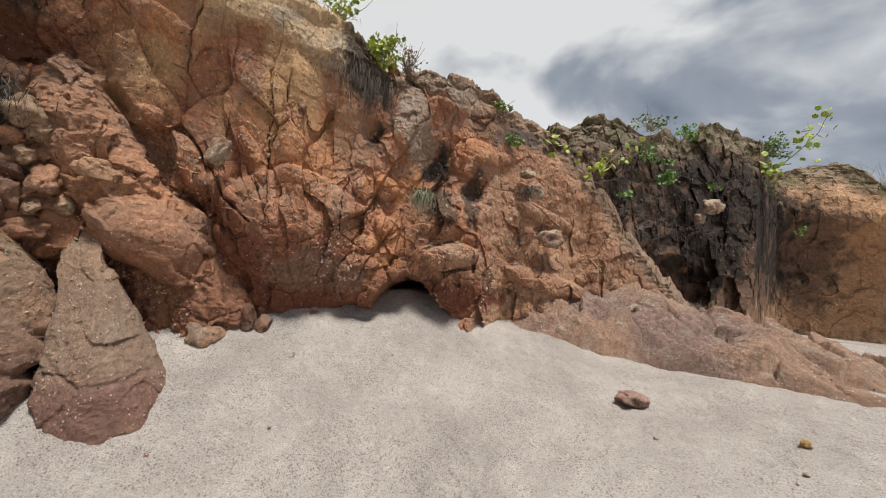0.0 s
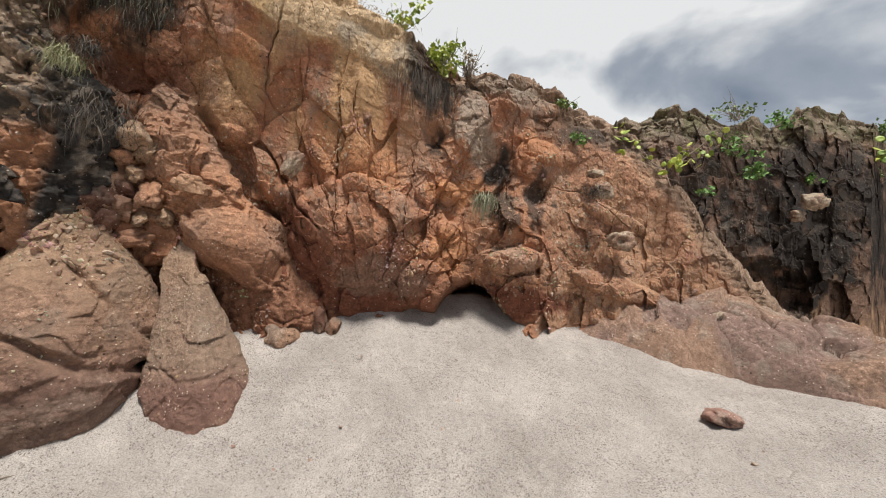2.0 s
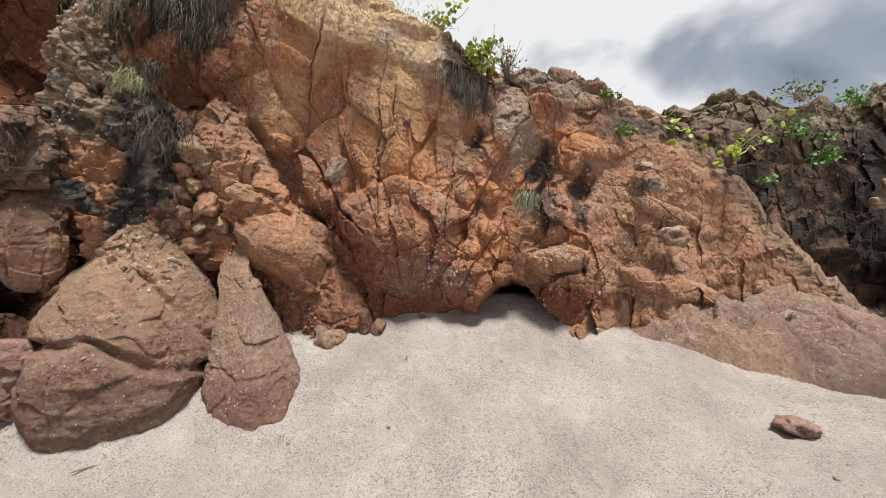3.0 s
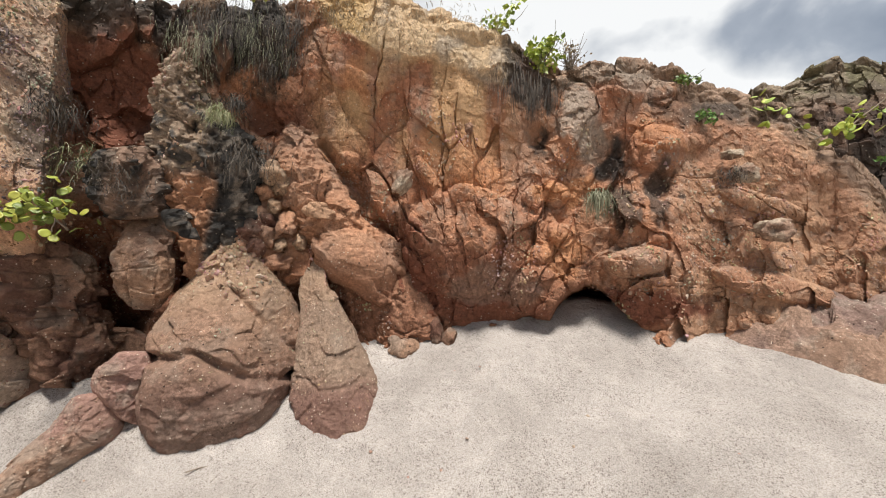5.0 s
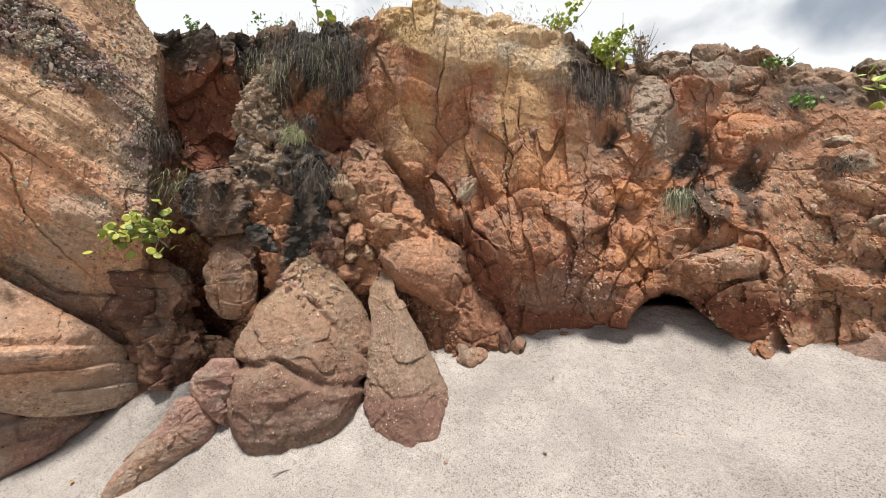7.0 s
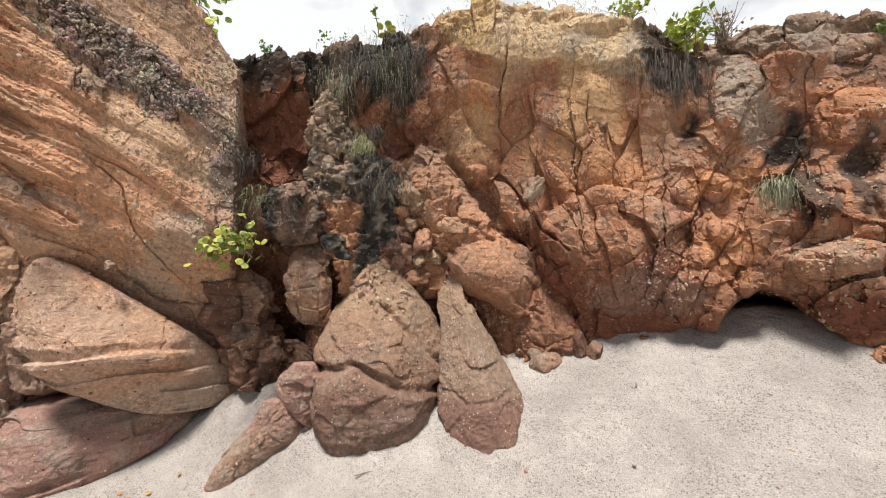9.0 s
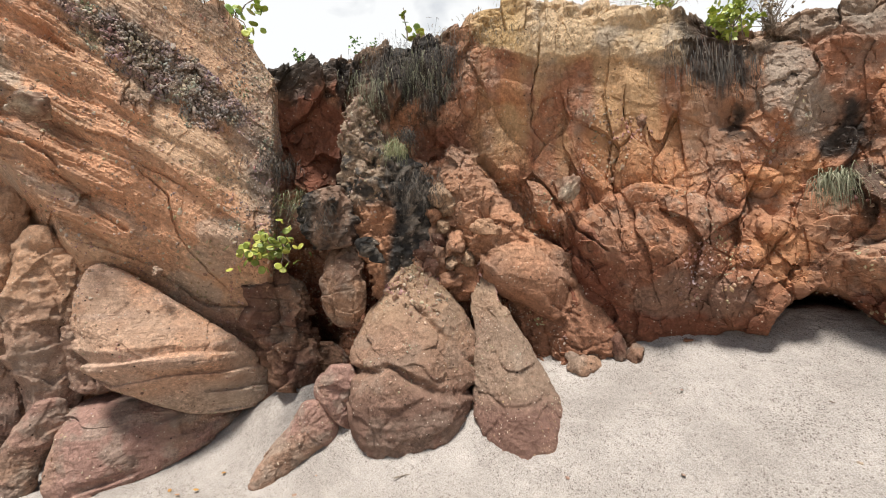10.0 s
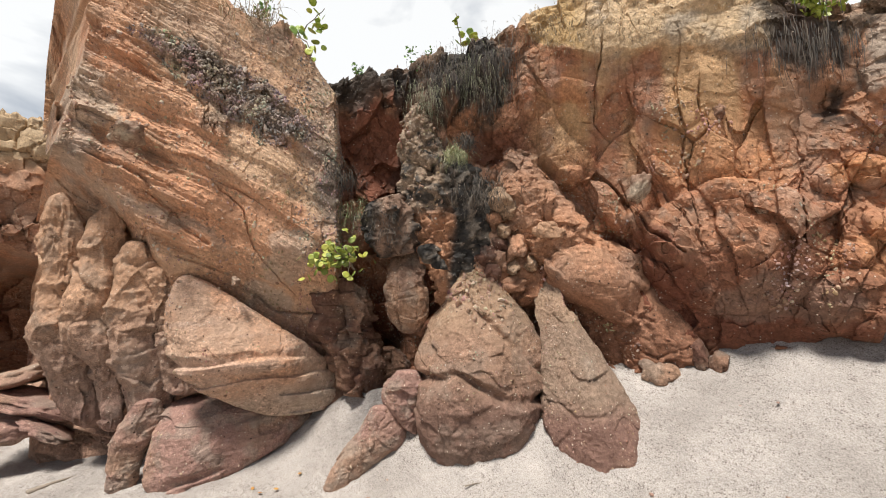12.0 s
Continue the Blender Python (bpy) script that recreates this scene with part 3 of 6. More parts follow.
    out += brow * (0.10 * fbm(p * (3, 3, 5), 3, 96, ridged=True) + 0.06)
    # the foot is undercut, deepest at the cave
    edge = np.interp(az, (-22, -15, -9, -7.5, -6.3, -3.9, -1.1, 0.7, 2.5, 4.2, 5.2, 9, 14, 20, 26, 31, 40), (0.5, 0.9, 1.0, 1.1, 1.18, 1.34, 1.58, 1.63, 1.52, 1.38, 1.25, 1.22, 1.15, 1.0, 0.84, 0.75, 0.4)) + (0.05 + 0.08 * step(4, 8, az)) * fbm(p * 5, 3, 98)
    deep = np.interp(az, (-22, -9, -6.5, -4.5, 3.6, 5.2, 26, 40), (0.03, 0.06, 0.5, 1.5, 1.5, 0.3, 0.3, 0.1))
    out += deep * step(0.05, -0.14, z - edge)
    return out


# stains, bands of colour and painted shade: azimuth, height, half sizes, turn, strength
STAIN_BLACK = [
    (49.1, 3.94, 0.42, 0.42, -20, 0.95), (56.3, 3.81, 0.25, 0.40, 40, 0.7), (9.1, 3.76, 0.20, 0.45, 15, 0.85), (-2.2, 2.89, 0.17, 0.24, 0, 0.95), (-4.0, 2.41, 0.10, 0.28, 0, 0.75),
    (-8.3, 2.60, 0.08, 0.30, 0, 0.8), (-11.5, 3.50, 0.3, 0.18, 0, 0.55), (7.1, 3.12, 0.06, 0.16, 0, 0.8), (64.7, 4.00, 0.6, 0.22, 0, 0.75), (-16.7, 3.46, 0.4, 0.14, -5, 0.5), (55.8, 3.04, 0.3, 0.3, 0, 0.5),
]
RED_AND_SHADE = [
    # overhang shade on belly and rib, painted over their deep rust
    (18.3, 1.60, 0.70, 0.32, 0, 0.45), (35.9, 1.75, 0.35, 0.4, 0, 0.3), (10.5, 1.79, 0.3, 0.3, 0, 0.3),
    # dark red patches, several of them lying in hollows
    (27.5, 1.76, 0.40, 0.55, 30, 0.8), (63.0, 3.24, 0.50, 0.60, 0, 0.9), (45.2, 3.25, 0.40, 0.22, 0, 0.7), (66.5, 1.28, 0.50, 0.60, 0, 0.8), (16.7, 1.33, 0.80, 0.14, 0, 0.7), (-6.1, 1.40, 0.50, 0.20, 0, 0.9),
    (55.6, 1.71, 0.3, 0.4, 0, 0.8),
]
STAIN_BRIGHT = [
    (18.6, 3.00, 0.45, 0.45, 0, 0.7), (4.5, 2.56, 0.20, 0.16, 0, 0.9), (3.9, 1.91, 0.25, 0.25, 0, 0.7), (-7.7, 3.20, 0.20, 0.25, 0, 0.5), (34.6, 3.49, 0.12, 0.30, 0, 0.8), (13.6, 2.63, 0.3, 0.2, 0, 0.5), (0.4, 2.70, 0.12, 0.1, 0, 0.7),
]
STAIN_GREY = [
    (1.3, 3.34, 0.20, 0.42, 10, 0.8), (-0.4, 3.85, 0.45, 0.14, 0, 0.7), (-5.7, 1.87, 0.28, 0.16, 0, 0.2), (-6.1, 3.78, 0.35, 0.16, 0, 0.6), (13.5, 1.56, 0.5, 0.2, 0, 0.3),
]


def stained(c, az, z, p, spots, colour, seed, edge=0.45, radius=4.0, streak=False):
    """Lays a colour over the paint inside ragged ellipses."""
    ja, jz = az + 2.2 * fbm(p * 4, 4, seed), z + 0.14 * fbm(p * 4, 4, seed + 1)
    grain = fbm(p * ((9, 9, 1.3) if streak else (7, 7, 7)), 4, seed + 2)
    for a0, z0, w, h, turn, strong in spots:
        d = spot(ja, jz, a0, z0, w, h, turn, radius)
        k = step(1 + edge, 1 - edge, d + 0.9 * grain) * strong
        c = mixed(c, colour, k)
    return c


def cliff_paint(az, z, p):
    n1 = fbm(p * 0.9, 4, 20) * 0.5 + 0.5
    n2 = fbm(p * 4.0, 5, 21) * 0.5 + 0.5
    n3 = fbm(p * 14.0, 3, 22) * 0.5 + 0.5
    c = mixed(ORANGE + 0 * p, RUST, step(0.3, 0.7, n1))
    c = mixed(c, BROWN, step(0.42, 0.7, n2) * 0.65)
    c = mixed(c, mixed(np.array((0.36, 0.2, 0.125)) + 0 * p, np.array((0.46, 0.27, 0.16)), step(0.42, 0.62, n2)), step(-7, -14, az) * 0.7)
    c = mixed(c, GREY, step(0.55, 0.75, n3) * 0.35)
    # rust low on the face, darkened further for the shade under its overhang
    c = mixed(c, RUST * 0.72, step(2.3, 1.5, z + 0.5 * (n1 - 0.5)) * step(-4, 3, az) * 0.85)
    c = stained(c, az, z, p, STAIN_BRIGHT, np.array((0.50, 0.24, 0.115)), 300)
    c = stained(c, az, z, p, RED_AND_SHADE, DARKRED, 310)
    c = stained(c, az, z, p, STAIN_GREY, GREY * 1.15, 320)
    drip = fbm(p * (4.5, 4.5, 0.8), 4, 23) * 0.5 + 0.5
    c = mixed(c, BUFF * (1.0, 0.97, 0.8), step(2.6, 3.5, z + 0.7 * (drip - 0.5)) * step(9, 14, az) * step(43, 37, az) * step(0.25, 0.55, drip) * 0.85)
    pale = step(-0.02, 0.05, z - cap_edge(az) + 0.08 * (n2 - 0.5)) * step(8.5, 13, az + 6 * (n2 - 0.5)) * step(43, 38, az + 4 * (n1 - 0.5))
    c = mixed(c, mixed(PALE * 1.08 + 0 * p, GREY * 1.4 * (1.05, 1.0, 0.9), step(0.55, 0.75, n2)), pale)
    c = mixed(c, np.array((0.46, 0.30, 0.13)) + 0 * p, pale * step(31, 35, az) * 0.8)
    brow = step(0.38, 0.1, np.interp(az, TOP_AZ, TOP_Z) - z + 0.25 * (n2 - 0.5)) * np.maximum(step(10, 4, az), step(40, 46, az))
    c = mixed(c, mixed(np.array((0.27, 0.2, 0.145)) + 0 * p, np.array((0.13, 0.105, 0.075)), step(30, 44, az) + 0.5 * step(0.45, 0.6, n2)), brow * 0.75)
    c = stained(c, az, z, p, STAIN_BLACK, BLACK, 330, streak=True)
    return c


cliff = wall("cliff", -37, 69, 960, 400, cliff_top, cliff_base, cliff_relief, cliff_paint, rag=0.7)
tagged(cliff, "rust orange weathered conglomerate sea cliff with a pale cap", "cliff", kind="structure")


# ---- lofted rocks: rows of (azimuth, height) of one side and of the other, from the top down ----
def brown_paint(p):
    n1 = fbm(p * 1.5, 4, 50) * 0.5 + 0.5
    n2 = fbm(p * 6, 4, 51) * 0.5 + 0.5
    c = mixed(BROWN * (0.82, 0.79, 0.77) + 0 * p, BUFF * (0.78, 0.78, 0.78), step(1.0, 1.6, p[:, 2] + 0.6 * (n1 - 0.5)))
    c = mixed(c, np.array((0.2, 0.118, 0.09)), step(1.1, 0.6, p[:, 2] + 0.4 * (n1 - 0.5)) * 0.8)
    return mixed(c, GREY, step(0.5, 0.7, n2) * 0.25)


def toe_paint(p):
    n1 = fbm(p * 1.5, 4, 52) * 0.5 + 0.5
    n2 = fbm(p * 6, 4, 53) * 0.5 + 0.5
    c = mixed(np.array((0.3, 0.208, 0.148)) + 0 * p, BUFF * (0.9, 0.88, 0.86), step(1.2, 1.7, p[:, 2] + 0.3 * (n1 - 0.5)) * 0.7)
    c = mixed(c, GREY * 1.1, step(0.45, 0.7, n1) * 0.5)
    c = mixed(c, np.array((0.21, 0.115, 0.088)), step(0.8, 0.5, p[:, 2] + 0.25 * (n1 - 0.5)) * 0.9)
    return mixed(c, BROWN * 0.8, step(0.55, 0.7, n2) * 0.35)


def orange_paint(p):
    n1 = fbm(p * 1.5, 4, 60) * 0.5 + 0.5
    n2 = fbm(p * 6, 4, 61) * 0.5 + 0.5
    c = mixed(ORANGE + 0 * p, BROWN, step(0.35, 0.7, n1))
    c = mixed(c, BUFF * 0.9, step(0.5, 0.72, n2) * 0.5)
    c = mixed(c, RUST * 0.9, step(0.35, 0.65, n2) * 0.4)
    # reddish brown lower rock, with overhang shade painted into the same dark tone
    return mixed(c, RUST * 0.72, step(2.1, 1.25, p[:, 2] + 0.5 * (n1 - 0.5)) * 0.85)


def dusty_paint(p):
    c = orange_paint(p)
    n1 = fbm(p * 2.2, 4, 62) * 0.5 + 0.5
    return mixed(c, np.array((0.47, 0.29, 0.18)), step(1.45, 1.9, p[:, 2] + 0.4 * (n1 - 0.5)) * 0.8)


def buff_paint(p):
    n1 = fbm(p * 1.8, 4, 64) * 0.5 + 0.5
    n2 = fbm(p * (2, 2, 9), 4, 65) * 0.5 + 0.5
    c = mixed(np.array((0.52, 0.345, 0.24)) + 0 * p, ORANGE * 1.12, step(0.45, 0.75, n1) * 0.6)
    c = mixed(c, np.array((0.5, 0.35, 0.265)), step(0.45, 0.7, n2) * 0.6)
    return mixed(c, GREY * 1.4, step(0.95, 0.6, p[:, 2] + 0.3 * (n1 - 0.5)) * 0.6)


def block_paint(p):
    n1 = fbm(p * 2.6, 4, 58) * 0.5 + 0.5
    n2 = fbm(p * 8, 3, 59) * 0.5 + 0.5
    c = mixed(np.array((0.34, 0.205, 0.13)) + 0 * p, np.array((0.22, 0.135, 0.095)), step(0.4, 0.62, n1))
    return mixed(c, GREY, step(0.5, 0.7, n2) * 0.4)


def column_paint(p):
    n1 = fbm(p * 1.8, 4, 56) * 0.5 + 0.5
    n2 = fbm(p * 7, 4, 57) * 0.5 + 0.5
    c = mixed(np.array((0.46, 0.275, 0.17)) + 0 * p, np.array((0.34, 0.22, 0.16)), step(1.9, 1.1, p[:, 2] + 0.7 * (n1 - 0.5)))
    c = mixed(c, MAUVE, step(1.0, 0.5, p[:, 2] + 0.4 * (n1 - 0.5)) * 0.7)
    return mixed(c, GREY, step(0.5, 0.7, n2) * 0.35)


def mauve_paint(p):
    n1 = fbm(p * 1.8, 4, 66) * 0.5 + 0.5
    n2 = fbm(p * 7, 4, 67) * 0.5 + 0.5
    c = mixed(MAUVE * 1.2 + 0 * p, BROWN * 0.98, step(0.4, 0.7, n1))
    return mixed(c, GREY * 1.1, step(0.5, 0.7, n2) * 0.5)


def red_paint(p):
    n1 = fbm(p * 2.5, 4, 68) * 0.5 + 0.5
    n2 = fbm(p * 6, 3, 69) * 0.5 + 0.5
    c = mixed(np.array((0.26, 0.15, 0.098)) + 0 * p, np.array((0.15, 0.075, 0.052)), step(0.4, 0.65, n1))
    return mixed(c, GREY * 0.7, step(0.55, 0.75, n2) * 0.5)


def dark_paint(p):
    n1 = fbm(p * (2.5, 2.5, 1.2), 4, 70) * 0.5 + 0.5
    n2 = fbm(p * 7, 4, 71) * 0.5 + 0.5
    c = mixed(BLACK * 0.8 + 0 * p, BROWN * 0.75, step(0.5, 0.68, n1))
    return mixed(c, GREY * 0.8, step(0.58, 0.75, n2) * 0.5)


def pale_paint(p):
    n2 = fbm(p * 9, 4, 73) * 0.5 + 0.5
    return mixed(np.array((0.43, 0.34, 0.25)) + 0 * p, BROWN * 0.8, step(0.4, 0.62, n2))


def pinnacle_paint(p):
    a = np.degrees(np.arctan2(-(p[:, 0] - AXIS[0]), p[:, 1] - AXIS[1]))
    n1 = fbm(p * 3, 4, 74) * 0.5 + 0.5
    n2 = fbm(p * 12, 3, 75) * 0.5 + 0.5
    c = mixed(BLACK * 1.1 + 0 * p, GREY * 0.75, step(0.5, 0.72, n2))
    ruddy = step(2.75, 2.45, p[:, 2] + 0.3 * (n1 - 0.5)) * step(52.5, 54, a + 3 * (n1 - 0.5))
    c = mixed(c, ORANGE * 0.85, ruddy)
    knob = step(53.0, 55.0, a + 3 * (n1 - 0.5)) * step(2.45, 2.6, p[:, 2])
    return mixed(c, mixed(np.array((0.36, 0.26, 0.18)) + 0 * p, BLACK * 1.6, step(0.52, 0.66, n1 * 0.5 + n2 * 0.5)), knob * 0.85)


def chopped(p, planes, soft=0.03):
    """Cuts flat faces on a form: azimuth and height of a place on its front, how far the face turns to the right and upward in degrees, and the depth cut away."""
    axis = np.array((AXIS[0], AXIS[1], 0.0))
    for a0, z0, yaw, rise, deep in planes:
        rel = p - axis
        a = np.degrees(np.arctan2(-rel[:, 0], rel[:, 1]))
        near = (np.radians(a - a0) * 4) ** 2 + (p[:, 2] - z0) ** 2
        nest = p[near < near.min() + 0.004]
        root = nest[np.argmin(np.hypot(nest[:, 0] - AXIS[0], nest[:, 1] - AXIS[1]))]
        t, y, e = radians(a0), radians(yaw), radians(rise)
        toward, right = np.array((math.sin(t), -math.cos(t), 0)), np.array((math.cos(t), math.sin(t), 0))
        normal = math.cos(e) * (math.cos(y) * toward + math.sin(y) * right) + np.array((0, 0, math.sin(e)))
        d = (p - root) @ normal + deep
        p = p - (soft * np.logaddexp(0, d / soft) * (d < 1))[:, None] * normal
    return p


def loft(name, rows, r, deep=0.7, tint=None, seed=0, rough=0.05, cells=0.45, cell_size=0.34, nu=190, nv=150, square=2.4, label="", lean=0.0, widen=1.0, category="rock", joints=(), group="", parent=None, back=0.0, planes=(), beds=None, swells=(), chips=0.3):
    rows = np.array(rows, float)
    # back: how far each row stands behind the radius r, the forms kept in line with the eye
    reach = r + np.array(back) + 0 * rows[:, 0]
    L = polar(rows[:, 0], reach, 1.72 + (rows[:, 1] - 1.72) * reach / r)
    Rt = polar(rows[:, 2], reach, 1.72 + (rows[:, 3] - 1.72) * reach / r)
    mid, half = (L + Rt) / 2, (L - Rt) / 2 * widen
    n = len(rows)
    t = np.linspace(0, n - 1, nv)

    def curve(q):
        k = np.clip(t.astype(int), 0, n - 2)
        f = (t - k)[:, None]
        p0, p1, p2, p3 = q[np.clip(k - 1, 0, n - 1)], q[k], q[k + 1], q[np.clip(k + 2, 0, n - 1)]
        return 0.5 * (2 * p1 + (p2 - p0) * f + (2 * p0 - 5 * p1 + 4 * p2 - p3) * f**2 + (3 * p1 - p0 - 3 * p2 + p3) * f**3)

    mid, half = curve(mid), curve(half)
    size = np.linalg.norm(half, axis=1)
    out_dir = mid - np.array((AXIS[0], AXIS[1], 0))
    out_dir[:, 2] = 0
    out_dir /= np.linalg.norm(out_dir, axis=1)[:, None]
    depth = np.maximum(size.max() * 0.5, size) * deep
    cap = np.sqrt(np.clip(1 - (1 - np.minimum(np.arange(nv), np.arange(nv)[::-1]) / (0.07 * nv)).clip(0, 1) ** 2, 0, 1))
    th = np.linspace(0, 2 * np.pi, nu, endpoint=False)
    co, si = np.cos(th), np.sin(th)
    co, si = np.sign(co) * np.abs(co) ** (2 / square), np.sign(si) * np.abs(si) ** (2 / square)
    lean_by = lean * (mid[:, 2] - mid[-1, 2])
    far = 1 + depth * 0.55 / np.maximum(np.hypot(mid[:, 0] - AXIS[0], mid[:, 1] - AXIS[1]), 1)
    eye = np.array((AXIS[0], AXIS[1], 1.72))
    centre = eye + (mid - eye) * far[:, None] + lean_by[:, None] * out_dir
    half = half * far[:, None]
    P = centre[None] + co[:, None, None] * half[None] * cap[None, :, None] + (si[:, None, None] * (depth * cap)[None, :, None]) * out_dir[None]
    flat = chopped(P.reshape(-1, 3), planes)
    away = flat - np.repeat(centre[None], nu, 0).reshape(-1, 3)
    away /= np.maximum(np.linalg.norm(away, axis=1), 1e-4)[:, None]
    q = flat + seed * 7.1
    push = rough * (0.8 * fbm(q * 1.6, 3, seed) + 0.35 * fbm(q * 6, 4, seed + 1, ridged=True) - 0.1)
    push -= cells * (1.0 * crag(q, cell_size, seed + 3, 0.012) + 0.55 * crag(q, cell_size * 0.36, seed + 4, 0.005)) + chips * crag(q, 0.055, seed + 5)
    az = np.degrees(np.arctan2(-(flat[:, 0] - AXIS[0]), flat[:, 1] - AXIS[1]))
    if joints:
        push -= cut(az + 0.5 * fbm(q * 5, 3, seed + 6), flat[:, 2] + 0.03 * fbm(q * 5, 3, seed + 7), joints)
    base_push = push
    for a0, z0, w, h, turn, high in swells:
        wob = 0.05 * fbm(q * 4, 3, seed + 12)
        x, y = -np.radians(az - a0) * r + wob, flat[:, 2] - z0 + wob
        c, s = math.cos(radians(turn)), math.sin(radians(turn))
        u, v = (x * c + y * s) / w, (-x * s + y * c) / h
        d = u * u + np.where(v > 0, v * 0.5, v) ** 2
        push = push - 0.75 * base_push * step(1.05, 0.55, d) + high * np.clip(1 - d, 0, 1) ** np.where(v > 0, 0.95, 0.42)
    if beds:
        high, thick, slope = beds
        s = flat[:, 2] - slope * np.radians(az) * r + 0.05 * fbm(q * 1.6, 3, seed + 8)
        ledge = (s / thick + 0.35 * fbm(q * 1.1, 2, seed + 9)) % 1.0
        some = step(-0.25, 0.35, fbm(q * (0.9, 0.9, 2.5), 2, seed + 10))
        push += high * some * (step(0.0, 0.7, ledge) * step(1.0, 0.86, ledge) - 0.5)
    edge = np.repeat(np.minimum(1, size * cap / 0.08)[None], nu, 0).ravel()
    flat = flat + away * (push * edge)[:, None]
    c = (tint or brown_paint)(flat)
    ob = mesh_object(name, flat, grid_faces(nu, nv, wrap=True) + [list(range(0, nu * nv, nv)), list(range(nv - 1, nu * nv, nv))[::-1]], c, ROCK)
    if parent:
        ob.parent = parent
        return tagged(ob, label)
    return tagged(ob, label, category, group)


def blob(name, centre, radii, turn=(0, 0, 0), seed=0, paint=pale_paint, label="", category="stone", group="", fine=3, rough=0.25, parent=None):
    """A loose or embedded stone."""
    bm = bmesh.new()
    bmesh.ops.create_icosphere(bm, subdivisions=fine, radius=1)
    v = np.array([q.co[:] for q in bm.verts])
    faces = [[q.index for q in f.verts] for f in bm.faces]
    bm.free()
    v = np.sign(v) * np.abs(v) ** 0.8
    v = v * (1 + rough * (1.6 * fbm(v * 1.3 + seed * 3.3, 3, seed) - 2.2 * crag(v + seed * 5.1, 0.8, seed + 1) - 1.0 * crag(v + seed * 2.1, 0.35, seed + 2)))[:, None] * radii
    m = np.array(Euler([radians(q) for q in turn]).to_matrix())
    v = v @ m.T
    ob = mesh_object(name, v, faces, paint(v + centre), ROCK, parent)
    ob.location = centre
    return tagged(ob, label, category, group) if label else ob


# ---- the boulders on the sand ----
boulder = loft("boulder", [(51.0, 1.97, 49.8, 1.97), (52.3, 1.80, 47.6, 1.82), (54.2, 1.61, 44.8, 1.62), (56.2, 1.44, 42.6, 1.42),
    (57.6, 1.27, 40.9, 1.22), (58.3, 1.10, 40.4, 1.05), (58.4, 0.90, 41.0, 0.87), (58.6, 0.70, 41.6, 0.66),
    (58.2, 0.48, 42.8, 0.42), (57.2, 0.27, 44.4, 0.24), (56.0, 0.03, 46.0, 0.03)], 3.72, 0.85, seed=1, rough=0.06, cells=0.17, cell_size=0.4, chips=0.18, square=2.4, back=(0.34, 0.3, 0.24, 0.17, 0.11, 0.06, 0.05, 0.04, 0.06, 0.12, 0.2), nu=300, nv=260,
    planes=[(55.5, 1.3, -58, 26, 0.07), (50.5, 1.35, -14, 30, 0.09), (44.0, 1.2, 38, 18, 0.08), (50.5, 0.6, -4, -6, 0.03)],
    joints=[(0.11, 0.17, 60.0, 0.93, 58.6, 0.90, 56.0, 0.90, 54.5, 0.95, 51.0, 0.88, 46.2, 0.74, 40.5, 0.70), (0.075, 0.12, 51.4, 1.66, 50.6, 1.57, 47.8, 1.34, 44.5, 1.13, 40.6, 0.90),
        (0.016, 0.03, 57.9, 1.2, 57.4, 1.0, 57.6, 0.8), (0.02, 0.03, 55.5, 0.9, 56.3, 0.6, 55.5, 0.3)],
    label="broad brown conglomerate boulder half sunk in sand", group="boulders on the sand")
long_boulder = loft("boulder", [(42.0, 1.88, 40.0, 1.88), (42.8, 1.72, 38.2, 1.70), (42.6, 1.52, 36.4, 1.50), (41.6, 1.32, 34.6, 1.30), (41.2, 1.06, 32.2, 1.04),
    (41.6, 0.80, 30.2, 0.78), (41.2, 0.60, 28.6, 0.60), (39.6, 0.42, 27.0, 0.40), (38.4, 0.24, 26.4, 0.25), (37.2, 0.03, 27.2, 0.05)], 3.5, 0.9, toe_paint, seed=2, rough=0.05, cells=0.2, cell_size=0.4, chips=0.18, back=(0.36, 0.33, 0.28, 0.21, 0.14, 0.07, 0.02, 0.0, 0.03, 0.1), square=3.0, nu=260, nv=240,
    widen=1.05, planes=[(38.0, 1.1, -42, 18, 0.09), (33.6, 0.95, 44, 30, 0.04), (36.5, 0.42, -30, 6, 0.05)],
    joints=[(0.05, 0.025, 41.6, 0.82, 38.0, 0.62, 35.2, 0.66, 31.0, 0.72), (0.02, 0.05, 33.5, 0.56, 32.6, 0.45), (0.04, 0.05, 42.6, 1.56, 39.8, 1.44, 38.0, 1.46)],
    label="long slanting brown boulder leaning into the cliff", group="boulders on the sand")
# the low spur in front of the recess
loft("rock_spur", [(61.2, 0.96, 57.9, 0.94), (62.5, 0.82, 57.3, 0.80), (62.7, 0.65, 57.5, 0.51), (60.8, 0.45, 58.3, 0.32)], 4.0, 0.8, mauve_paint, seed=11, cells=0.25, label="grey brown rock block at the end of a low spur")
spur = loft("rock_spur", [(64.3, 0.65, 60.9, 0.61), (65.2, 0.53, 60.0, 0.49), (66.4, 0.39, 60.1, 0.28), (68.5, 0.23, 62.3, 0.19), (69.9, 0.10, 65.1, 0.06), (70.9, -0.05, 68.6, -0.08)], 4.05, 0.5, mauve_paint, seed=12, rough=0.03, cells=0.2,
    label="low tapering reddish rock spur rising from the sand")

